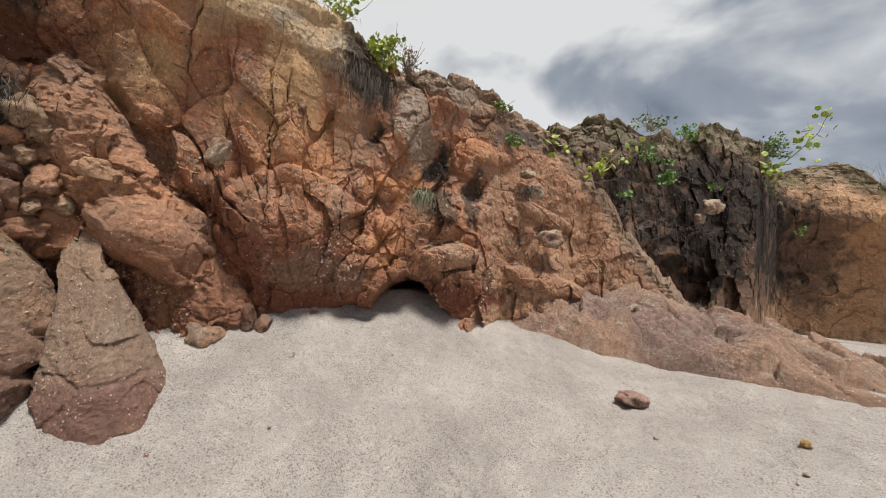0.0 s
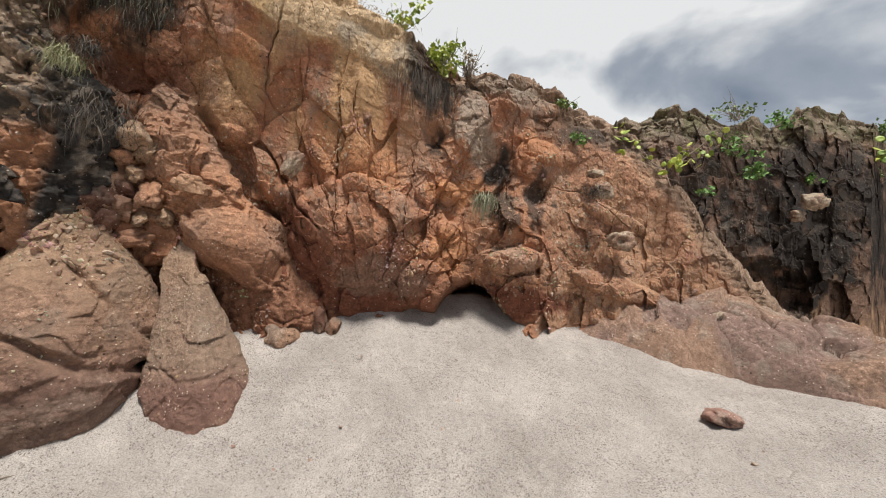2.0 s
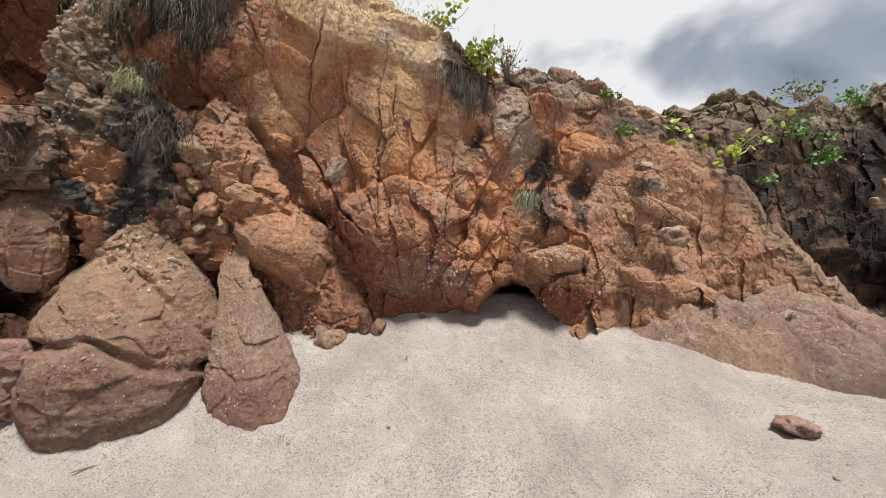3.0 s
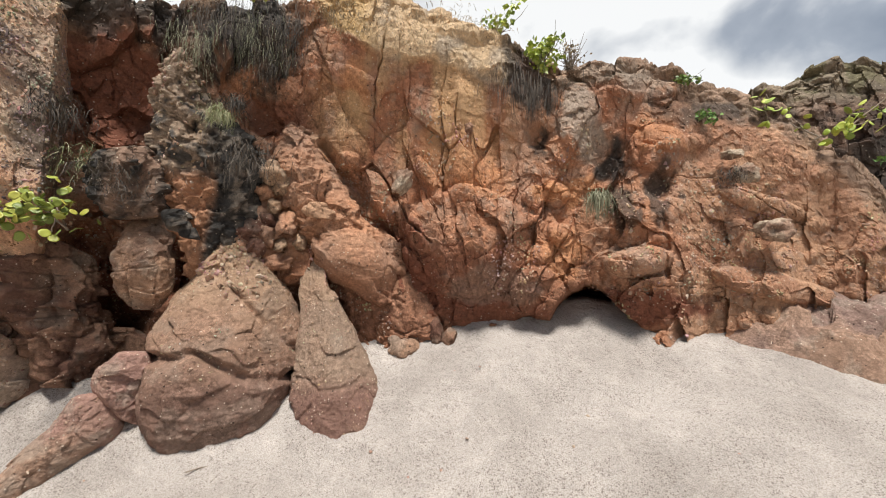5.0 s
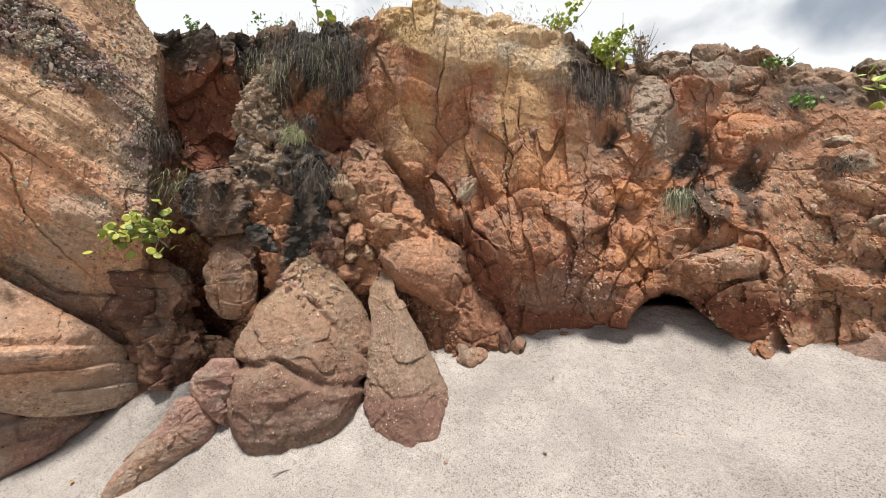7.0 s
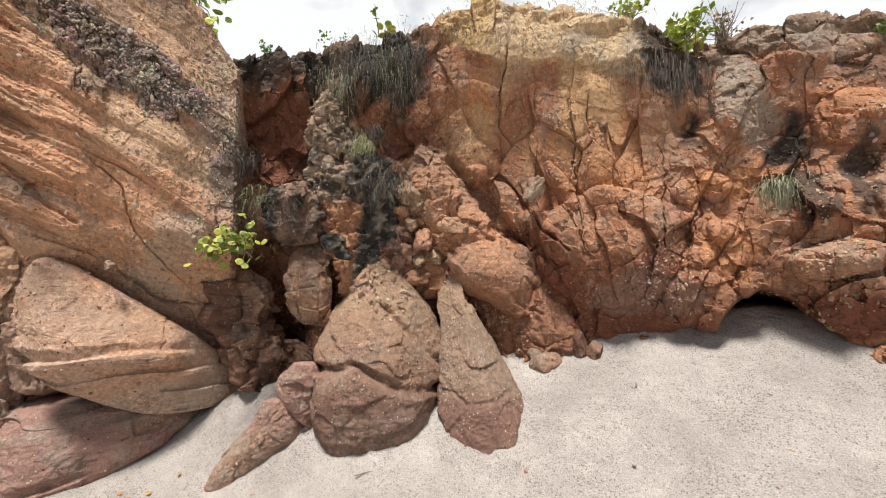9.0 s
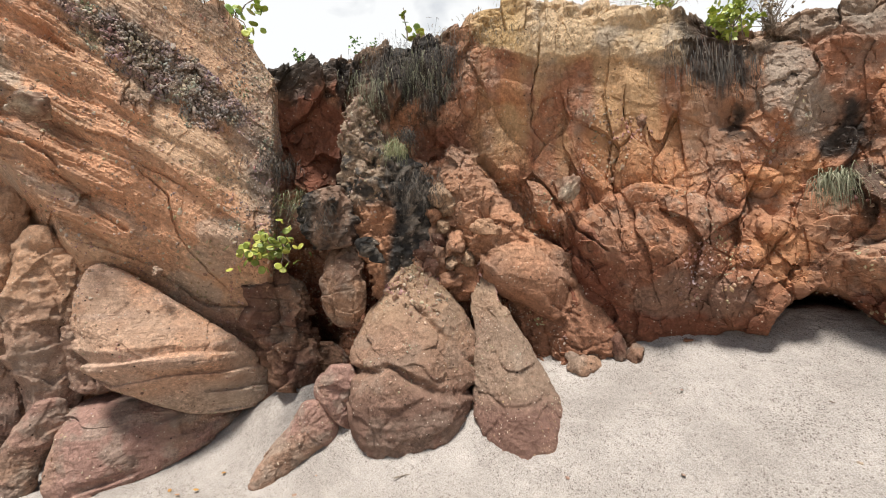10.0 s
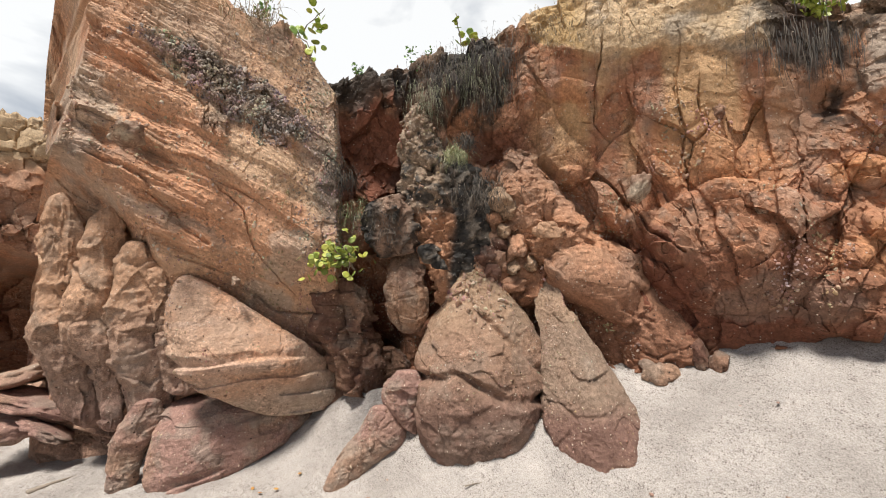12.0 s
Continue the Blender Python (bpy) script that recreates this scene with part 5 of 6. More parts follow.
def dark_cliff_paint(az, z, p):
    n1 = fbm(p * 1.1, 4, 86) * 0.5 + 0.5
    n2 = fbm(p * 5, 4, 87) * 0.5 + 0.5
    n3 = fbm(p * (2.5, 2.5, 1.2), 4, 77) * 0.5 + 0.5
    c = mixed(np.array((0.24, 0.15, 0.105)) + 0 * p, GREY * 0.6, step(0.4, 0.65, n1))
    c = mixed(c, BLACK * 0.6, step(0.42, 0.58, n3) * 0.8)
    c = mixed(c, BROWN, step(0.55, 0.7, fbm(p * 2.2, 3, 89) * 0.5 + 0.5) * 0.7)
    c = stained(c, az, z, p, DARK_ORANGE, np.array((0.5, 0.3, 0.17)), 370, radius=13)
    c = stained(c, az, z, p, DARK_BLACK, BLACK * (0.75, 0.65, 0.6), 380, edge=0.9, radius=8)
    c = mixed(c, np.array((0.2, 0.12, 0.082)), step(0.5, 0.66, n1 * 0.6 + n2 * 0.4) * 0.85)
    top = step(0.6, 0.2, np.interp(az, *zip(*DARK_TOP)) - z + 0.5 * (n1 - 0.5))
    return mixed(c, mixed(np.array((0.25, 0.2, 0.14)) + 0 * p, np.array((0.15, 0.135, 0.075)), step(0.45, 0.6, n2)), top * 0.85)


dark = wall("dark_cliff", -60, -12, 520, 300, lambda az: np.interp(az, *zip(*DARK_TOP)) + 0.16 * fbm(np.stack([az * 0.5, 0 * az, 0 * az], -1).reshape(-1, 3), 3, 84).reshape(az.shape), lambda az, z: np.interp(az, *zip(*DARK_R)), dark_relief, dark_cliff_paint, back=5, seed=12, rag=0.55, more=np.linspace(-42.2, -40.3, 110))
tagged(dark, "black-stained rock cliff turning orange farther along the beach", "cliff", kind="structure")

# ---- the low slab that runs out over the beach ----
def build_slab():
    a = np.linspace(-10.5, -75, 420)
    v = np.linspace(0, 1, 170)
    A, V = np.meshgrid(a, v, indexing="ij")
    foot = sorted([(-14.9, 1.17), (-22.1, 1.09), (-29.1, 0.99), (-39.1, 0.93), (-45.2, 0.96), (-51.6, 0.91), (-75, 0.7), (-8, 1.2)])
    crest = sorted([(-15.3, 1.32), (-20.7, 1.63), (-25.5, 1.69), (-32.1, 1.70), (-35.0, 1.62), (-39.9, 1.48), (-44.6, 1.47), (-46.8, 1.39), (-51.2, 1.19), (-75, 0.9), (-8, 1.25)])
    zf, zc = np.interp(A, *zip(*foot)), np.interp(A, *zip(*crest))
    rf = np.interp(A, (-75, -52, -22, -14, -8), (5.3, 5.2, 4.95, 4.75, 4.7))
    rb = np.interp(A, (-75, -52, -30, -20, -12, -8), (6.9, 7.0, 6.8, 6.0, 5.2, 5.0))
    rise = np.interp(V, (0, 0.04, 0.12, 0.3, 0.6, 0.75, 1.0), (-0.5, 0.0, 0.3, 0.62, 1.0, 0.9, -1.2))
    R = rf - 0.03 + (rb - rf) * V
    Z = zf + (zc - 0.05 - zf) * rise
    p = polar(A.ravel(), R.ravel(), Z.ravel())
    x = -A.ravel() * np.radians(1) * 5.4
    bed = fbm(np.stack([0.4 * x, 0 * x, R.ravel() * 3.5 + x * 0.8 + 0.3 * fbm(p * 1.5, 2, 130)], 1), 4, 131, ridged=True)
    lift = 0.06 * fbm(p * 1.3, 3, 132) + 0.08 * bed - 0.9 * crag(p * (1, 1, 1.3), 0.46, 133, 0.06) - 0.4 * crag(p, 0.15, 134, 0.012) - 0.3 * crag(p, 0.06, 135)
    lift *= step(-0.6, 0.15, rise.ravel())
    p[:, 2] += lift
    n1 = fbm(p * 1.6, 4, 136) * 0.5 + 0.5
    n2 = fbm(p * 8, 3, 137) * 0.5 + 0.5
    c = mixed(np.array((0.235, 0.155, 0.125)) + 0 * p, BROWN * 0.85, step(0.35, 0.65, n1))
    c = mixed(c, GREY, step(0.5, 0.7, n2) * 0.45)
    ob = mesh_object("rock_slab", p, [f[::-1] for f in grid_faces(len(a), len(v))], c, ROCK)
    tagged(ob, "low mauve brown rock slab running out over sand", "rock")


build_slab()

# ---- plants ----
def leaf_material(name, colours, gloss=0.45):
    m = bpy.data.materials.new(name)
    m.use_nodes = True
    n, l = m.node_tree.nodes, m.node_tree.links
    bsdf = n["Principled BSDF"]
    bsdf.inputs["Roughness"].default_value = gloss
    info = n.new("ShaderNodeObjectInfo")
    geo = n.new("ShaderNodeNewGeometry")
    both = n.new("ShaderNodeMath")
    both.operation = "ADD"
    l.new(info.outputs["Random"], both.inputs[0])
    l.new(geo.outputs["Random Per Island"], both.inputs[1])
    wrap = n.new("ShaderNodeMath")
    wrap.operation = "FRACT"
    l.new(both.outputs["Value"], wrap.inputs[0])
    ramp = n.new("ShaderNodeValToRGB")
    for q, c in enumerate(colours):
        e = ramp.color_ramp.elements[q] if q < 2 else ramp.color_ramp.elements.new(0.5)
        e.position, e.color = q / (len(colours) - 1), (*c, 1)
    for q, c in enumerate(colours):
        ramp.color_ramp.elements[q].position, ramp.color_ramp.elements[q].color = q / (len(colours) - 1), (*c, 1)
    l.new(wrap.outputs["Value"], ramp.inputs["Fac"])
    coord = n.new("ShaderNodeTexCoord")
    veins = n.new("ShaderNodeTexNoise")
    veins.inputs["Scale"].default_value, veins.inputs["Detail"].default_value = 30.0, 3.0
    l.new(coord.outputs["Object"], veins.inputs["Vector"])
    vary = n.new("ShaderNodeMapRange")
    vary.inputs["To Min"].default_value, vary.inputs["To Max"].default_value = 0.7, 1.3
    l.new(veins.outputs["Fac"], vary.inputs["Value"])
    mul = n.new("ShaderNodeMix")
    mul.data_type, mul.blend_type = "RGBA", "MULTIPLY"
    mul.inputs[0].default_value = 1.0
    l.new(ramp.outputs["Color"], mul.inputs[6])
    l.new(vary.outputs["Result"], mul.inputs[7])
    l.new(mul.outputs[2], bsdf.inputs["Base Color"])
    bsdf.inputs["Subsurface Weight"].default_value = 0.0
    return m


GRAPE_LEAF = leaf_material("grape_leaf", [(0.12, 0.16, 0.025), (0.24, 0.28, 0.045), (0.42, 0.39, 0.07)])
BRIGHT_LEAF = leaf_material("bright_leaf", [(0.14, 0.22, 0.03), (0.3, 0.38, 0.05), (0.45, 0.48, 0.08)])
BUSH_LEAF = leaf_material("bush_leaf", [(0.05, 0.10, 0.02), (0.12, 0.2, 0.035), (0.2, 0.28, 0.06)])
HERB_LEAF = leaf_material("herb_leaf", [(0.07, 0.17, 0.04), (0.14, 0.28, 0.06), (0.22, 0.36, 0.09)])
GREEN_BLADE = leaf_material("green_blade", [(0.14, 0.17, 0.07), (0.25, 0.26, 0.12), (0.36, 0.33, 0.2)], 0.7)
GREY_BLADE = leaf_material("grey_blade", [(0.10, 0.11, 0.06), (0.2, 0.2, 0.12), (0.3, 0.28, 0.19)], 0.8)
DRY_BLADE = leaf_material("dry_blade", [(0.12, 0.09, 0.06), (0.3, 0.23, 0.14), (0.45, 0.36, 0.22)], 0.8)
BLACK_BLADE = leaf_material("black_blade", [(0.025, 0.022, 0.02), (0.06, 0.05, 0.04), (0.14, 0.11, 0.08)], 0.8)
BARK = leaf_material("bark", [(0.14, 0.1, 0.07), (0.22, 0.17, 0.12), (0.3, 0.25, 0.2)], 0.85)
plant_rng = np.random.default_rng(21)


def plain_mesh(name, verts, faces, material):
    me = bpy.data.meshes.new(name)
    me.from_pydata([tuple(q) for q in verts], [], faces)
    me.materials.append(material)
    me.polygons.foreach_set("use_smooth", np.ones(len(me.polygons), bool))
    return me


def part(name, me, parent, label=""):
    ob = new(name, me)
    ob.parent = parent
    if label:
        tagged(ob, label)
    return ob


def tube(points, r0, r1, sides=6):
    """Vertices and faces of a tapering stem along points."""
    pts = [Vector(q) for q in points]
    verts, faces = [], []
    for n, q in enumerate(pts):
        way = (pts[min(n + 1, len(pts) - 1)] - pts[max(n - 1, 0)]).normalized()
        side = way.cross(Vector((0.3, 0.5, 0.81))).normalized()
        up = way.cross(side)
        r = r0 + (r1 - r0) * n / (len(pts) - 1)
        for k in range(sides):
            a = 2 * math.pi * k / sides
            verts.append(q + side * (r * math.cos(a)) + up * (r * math.sin(a)))
    for n in range(len(pts) - 1):
        for k in range(sides):
            a, b = n * sides + k, n * sides + (k + 1) % sides
            faces.append((a, b, b + sides, a + sides))
    return verts, faces


def round_leaf():
    """A round, cupped, thick-ribbed leaf of radius 1, its stalk end at the origin."""
    verts, faces = [(0.0, 0.95, -0.06)], []
    rings = ((0.55, 0.0), (1.0, 0.1))
    for rad, lift in rings:
        for k in range(12):
            a = 2 * math.pi * k / 12 - math.pi / 2
            notch = 0.82 if k == 0 else 1.0
            verts.append((rad * math.cos(a) * 1.05 * notch, 0.95 + rad * math.sin(a) * notch, lift * (0.4 + 0.6 * abs(math.cos(a))) + 0.04 * math.sin(3 * a)))
    for k in range(12):
        faces.append((0, 1 + k, 1 + (k + 1) % 12))
        faces.append((1 + k, 13 + k, 13 + (k + 1) % 12, 1 + (k + 1) % 12))
    low = [(x, y, z - 0.03) for x, y, z in verts]
    n = len(verts)
    faces += [tuple(n + q for q in f[::-1]) for f in list(faces)]
    faces += [(13 + k, n + 13 + k, n + 13 + (k + 1) % 12, 13 + (k + 1) % 12) for k in range(12)]
    return verts + low, faces


ROUND_LEAF = plain_mesh("round_leaf", *round_leaf(), GRAPE_LEAF)
# brighter copy for shoots against the sky: light through the leaf put into its colour
BACKLIT_LEAF = plain_mesh("round_leaf", *round_leaf(), BRIGHT_LEAF)
to_view = Vector((AXIS[0], AXIS[1], 1.7))


def sprig(points, leaves, size, label, spread=0.08, category="plant", group="sea grape shoots"):
    """A shoot with round leaves along its outer part."""
    root = Vector(points[0])
    thing = new("sea_grape_shoot")
    thing.location = root
    local = [Vector(q) - root for q in points]
    fine = []
    for n in range(len(local) - 1):
        for k in range(4):
            fine.append(local[n].lerp(local[n + 1], k / 4) + Vector(plant_rng.normal(0, 0.006, 3)))
    fine.append(local[-1])
    v, f = tube(fine, 0.009, 0.004)
    part("stem", plain_mesh("stem", v, f, BARK), thing, "thin woody stem")
    for n in range(leaves):
        t = 0.3 + 0.7 * (n + 0.5) / leaves
        at = fine[min(int(t * (len(fine) - 1)), len(fine) - 1)]
        off = Vector(plant_rng.normal(0, spread, 3))
        face = (to_view - root - at).normalized()
        normal = (face * 0.5 + Vector((0, 0, 0.7)) + Vector(plant_rng.normal(0, 0.7, 3))).normalized()
        quat = normal.to_track_quat("Z", "Y")
        leaf = part("leaf", ROUND_LEAF if "recess" in label else BACKLIT_LEAF, thing)
        s = size * plant_rng.uniform(0.65, 1.15)
        leaf.matrix_local = Matrix.Translation(at + off) @ quat.to_matrix().to_4x4() @ pose(0, 0, 0, 0, 0, plant_rng.uniform(0, 360)) @ Matrix.Diagonal((s, s, s, 1))
    return tagged(thing, label, category, group)


def leafy(centre, radii, count, leaf, material, seed, hang=0.0):
    """A loose crown of small pointed leaves."""
    r = np.random.default_rng(seed)
    verts, faces = [], []
    clumps = r.normal(0, 0.45, (max(5, count // 30), 3)) * radii
    for n in range(count):
        c = clumps[n % len(clumps)] + r.normal(0, 0.22, 3) * radii
        c[2] = max(c[2], -radii[2] * 0.8)
        q = Euler(r.uniform(-1.3, 1.3, 3) + (0, 0, r.uniform(0, 6.28))).to_matrix()
        s = leaf * r.uniform(0.6, 1.3)
        base = len(verts)
        for p in ((0, 0, 0), (0.35, 0.5, 0.06), (0, 1.0, -0.06), (-0.35, 0.5, 0.06)):
            w = q @ Vector(p) * s
            verts.append((c[0] + w[0], c[1] + w[1], c[2] + w[2] - hang * s))
        faces.append((base, base + 1, base + 2, base + 3))
    return plain_mesh("foliage", verts, faces, material)


def twigs(radii, count, seed, material, thick=0.004):
    r = np.random.default_rng(seed)
    verts, faces = [], []
    for n in range(count):
        end = r.normal(0, 0.6, 3) * radii
        end[2] = abs(end[2]) * 1.2
        start = np.array((r.normal(0, 0.2) * radii[0], r.normal(0, 0.2) * radii[1], -radii[2] * 0.9))
        bend = (start + end) / 2 + r.normal(0, 0.15, 3) * radii
        v, f = tube([start, bend, end], thick, thick * 0.4, 4)
        faces += [tuple(len(verts) + q for q in g) for g in f]
        verts += v
    return plain_mesh("twigs", verts, faces, material)


def bush(name, at, radii, count, leaf, material, seed, label, twig_count=14, category="bush", group=""):
    thing = new(name)
    thing.location = at
    part("foliage", leafy(at, np.array(radii), count, leaf, material, seed), thing)
    tagged(part("brushwood", twigs(np.array(radii), twig_count, seed + 1, BARK), thing), "thin bare brown twigs", kind="stuff")
    return tagged(thing, label, category, group)


def tuft(name, at, length, count, spread, material, seed, label, droop=1.0, width=0.004, category="grass", group="", up=0.2):
    """Blades that rise from one root and hang over."""
    r = np.random.default_rng(seed)
    out = (to_view - Vector(at))
    out.z = 0
    out.normalize()
    verts, faces = [], []
    for n in range(count):
        ang = r.normal(0, 0.9)
        way = Matrix.Rotation(ang, 3, "Z") @ out
        long = length * r.uniform(0.5, 1.15)
        p = Vector(r.normal(0, spread, 3) * (1, 1, 0.6))
        vel = way * r.uniform(0.3, 1.0) * (0.35 if up < 0 else 1) + Vector((0, 0, up + r.uniform(0, 0.5)))
        side = Vector(way).cross(Vector((0, 0, 1))).normalized() * width
        base = len(verts)
        for k in range(6):
            w = 1 - k / 5.5
            verts += [p - side * w, p + side * w]
            p = p + vel.normalized() * long / 5
            vel = vel + Vector((0, 0, -droop * 0.55)) - way * 0.12 * droop + Vector(r.normal(0, 0.3, 3))
        for k in range(5):
            a = base + 2 * k
            faces.append((a, a + 1, a + 3, a + 2))
    thing = new(name)
    thing.location = at
    tagged(part("foliage", plain_mesh("blade_mass", verts, faces, material), thing), kind="stuff")
    return tagged(thing, label, category, group)


# shoots with round leaves
sprig([(-4.35, 1.75, 1.95), (-4.27, 1.55, 2.09), (-4.24, 1.35, 2.04), (-4.23, 1.24, 1.92)], 60, 0.035, "sea grape shoot with green and yellow leaves in the recess")
sprig([(-4.35, 1.75, 1.95), (-4.25, 1.61, 2.15), (-4.14, 1.61, 2.05), (-4.11, 1.56, 1.88)], 36, 0.034, "sea grape shoot with green and yellow leaves in the recess")
sprig([(1.77, 5.07, 3.22), (1.58, 5.04, 3.33), (1.41, 5.05, 3.49), (1.34, 5.07, 3.73)], 24, 0.038, "sea grape shoot with pale green leaves on the brow")
sprig([(1.74, 5.08, 3.20), (1.94, 4.99, 3.27), (2.14, 4.89, 3.29)], 24, 0.042, "sea grape shoot with yellow leaves on the brow")
sprig([(1.97, 5.09, 3.26), (2.29, 5.16, 3.54), (2.48, 5.17, 3.76)], 16, 0.042, "sea grape shoot with yellow leaves on the brow")
sprig([(6.53, 7.51, 4.43), (6.60, 7.17, 4.67), (6.76, 7.01, 4.92), (6.85, 6.91, 5.29)], 34, 0.06, "tall sea grape shoot with yellow green leaves", 0.14)
sprig([(6.62, 7.42, 4.44), (6.34, 7.41, 4.35), (6.15, 7.58, 4.33)], 24, 0.06, "low sea grape shoot with yellow leaves", 0.12)
sprig([(-4.88, 1.33, 4.43), (-4.77, 1.35, 4.55), (-4.69, 1.44, 4.68), (-4.59, 1.56, 4.84)], 18, 0.045, "sea grape shoot with bright leaves on the buttress brow")
sprig([(-4.88, 1.33, 4.43), (-4.79, 1.27, 4.53), (-4.65, 1.39, 4.41), (-4.64, 1.43, 4.27)], 18, 0.045, "sea grape shoot with bright leaves on the buttress brow")
sprig([(-3.81, 2.90, 4.58), (-3.82, 2.89, 4.75), (-3.84, 2.86, 4.97)], 7, 0.045, "small sea grape shoot on the cliff brow", 0.04)
sprig([(-3.77, 2.95, 4.58), (-3.71, 3.02, 4.68)], 4, 0.055, "small sea grape shoot on the cliff brow", 0.04)
sprig([(1.33, 4.91, 3.24), (1.30, 4.92, 3.44), (1.29, 4.93, 3.64)], 7, 0.06, "sea grape shoot with pale green leaves on the brow", 0.05)
# bushes and herbs
bush("bush", (-0.85, 4.02, 4.04), (0.17, 0.15, 0.13), 360, 0.06, BRIGHT_LEAF, 201, "leafy green bush on the cliff brow", 10)
bush("bush", (-0.60, 4.14, 4.00), (0.14, 0.13, 0.14), 110, 0.03, DRY_BLADE, 202, "half-bare twiggy bush on the cliff brow", 60)
bush("bush", (-1.32, 3.89, 4.36), (0.26, 0.18, 0.1), 160, 0.06, BRIGHT_LEAF, 203, "low green bush on the cliff brow", 12)
bush("bush", (6.66, 7.94, 4.93), (0.3, 0.3, 0.2), 700, 0.055, BUSH_LEAF, 204, "dark green bush on the dark cliff's brow", 20)
bush("bush", (3.34, 6.40, 4.56), (0.32, 0.25, 0.16), 170, 0.06, BUSH_LEAF, 205, "thin grey green bush on the dark cliff's brow", 30)
bush("bush", (4.15, 6.84, 4.60), (0.25, 0.25, 0.13), 120, 0.07, HERB_LEAF, 206, "small green bush on the dark cliff's brow", 10)
bush("bush", (0.53, 4.77, 3.84), (0.13, 0.12, 0.07), 130, 0.04, BUSH_LEAF, 207, "small dark bush on the brow", 6)
bush("bush", (11.37, 10.12, 5.07), (0.9, 0.6, 0.5), 160, 0.12, DRY_BLADE, 208, "grey leafless bush on the far cliff", 70)
for n, (x, y, z, w, c) in enumerate([(0.69, 4.63, 3.40, 0.11, 170), (3.50, 6.19, 3.58, 0.19, 190), (4.78, 6.89, 3.70, 0.12, 60), (3.23, 6.23, 3.96, 0.3, 150), (7.98, 8.62, 3.35, 0.16, 50), (6.46, 7.85, 4.04, 0.22, 70), (-3.96, 2.36, 4.24, 0.16, 120), (-4.46, 1.87, 4.18, 0.08, 50), (-4.06, 2.49, 4.29, 0.12, 90), (-5.06, 1.03, 4.82, 0.2, 120), (2.71, 5.84, 3.14, 0.1, 50)]):
    bush("herb", (x, y, z), (w, w * 0.8, w * 0.7), c, 0.04 if n in (0, 6, 7, 8, 9) else 0.06, HERB_LEAF, 220 + n, "low bright green herb growing from the rock", 5, "herb", "herbs on the rock")
# hanging and tufted grass
tuft("grass_tuft", (-0.28, 4.08, 2.48), 0.34, 260, 0.05, GREY_BLADE, 240, "hanging tuft of grey green grass on the cliff", 2.2, 0.003, group="grass tufts", up=0.0)
tuft("grass_tuft", (0.90, 4.47, 2.72), 0.16, 140, 0.06, BLACK_BLADE, 241, "small dark tuft of grass on the cliff", 1.0, 0.003, group="grass tufts")
tuft("grass_tuft", (-3.38, 2.32, 3.00), 0.24, 200, 0.05, GREEN_BLADE, 242, "pale green grass tuft on the pinnacle", 1.2, 0.003, group="grass tufts")
tuft("grass_tuft", (-3.34, 2.44, 3.15), 0.25, 170, 0.05, BLACK_BLADE, 243, "dark dry grass tuft on the pinnacle", 1.3, 0.003, group="grass tufts")
tuft("grass_tuft", (-3.24, 2.49, 2.63), 0.4, 200, 0.12, BLACK_BLADE, 244, "black hanging dead grass on the pinnacle", 1.6, 0.003, group="grass tufts")
tuft("grass_tuft", (-3.94, 1.92, 2.36), 0.25, 200, 0.15, BLACK_BLADE, 245, "black wiry dead grass beside the pinnacle", 0.9, 0.003, group="grass tufts")
tuft("grass_tuft", (-4.46, 1.61, 2.90), 0.35, 180, 0.10, BLACK_BLADE, 246, "dark dry grass hanging from the buttress", 1.5, 0.003, group="grass tufts")
tuft("grass_tuft", (-4.41, 1.86, 2.52), 0.22, 140, 0.12, GREEN_BLADE, 247, "green grass tuft in the recess", 0.9, 0.004, group="grass tufts")
tuft("grass_tuft", (-4.97, 0.94, 4.58), 0.35, 240, 0.14, DRY_BLADE, 248, "straw-coloured grass on the buttress brow", 1.0, 0.004, group="grass tufts")
for n, (x, y, z) in enumerate([(-1.18, 3.90, 3.75), (-1.05, 3.94, 3.65), (-0.89, 4.02, 3.59)]):
    tuft("root_curtain", (x, y, z), 0.28, 170, 0.13, BLACK_BLADE, 250 + n, "curtain of dead roots hanging from the brow", 2.6, 0.0025, group="root curtains", up=-1.2)
for n, (az, z, long) in enumerate([(44.0, 4.12, 0.16), (45.6, 4.02, 0.2), (47.4, 4.08, 0.22), (49.0, 3.98, 0.2), (51.0, 4.05, 0.2), (53.0, 4.0, 0.18), (46.2, 3.82, 0.18), (48.0, 3.78, 0.2), (50.2, 3.82, 0.18), (47.0, 3.6, 0.16), (54.6, 3.9, 0.22), (55.4, 3.7, 0.2)]):
    tuft("root_curtain", polar(np.array([az]), np.array([4.0]), np.array([z]))[0], long, 260, 0.13, (BLACK_BLADE, BLACK_BLADE, BLACK_BLADE, GREY_BLADE)[n % 4], 290 + n, "black drape of dead roots over the recess", 1.9, 0.0022, group="root curtains", up=-0.5)
for n, (x, y, z) in enumerate([(-2.88, 2.98, 4.26), (-2.66, 3.13, 4.31), (-2.15, 3.42, 4.33), (-1.72, 3.62, 4.29), (-1.41, 3.76, 4.16), (-3.55, 3.04, 4.47), (-3.28, 3.23, 4.48), (-2.66, 3.0, 4.15), (-2.5, 3.1, 4.05), (-2.3, 3.2, 4.12), (-2.05, 3.34, 4.02)]):
    tuft("brow_grass", (x, y, z), 0.13, 110, 0.12, DRY_BLADE, 270 + n, "dry straw-coloured grass along the cliff brow", 1.1, 0.003, group="grass along the brow")

# ---- small things on the sand ----
def on_sand(x, y):
    return float(sand_height(np.array([x]), np.array([y]))[0]) + 0.03


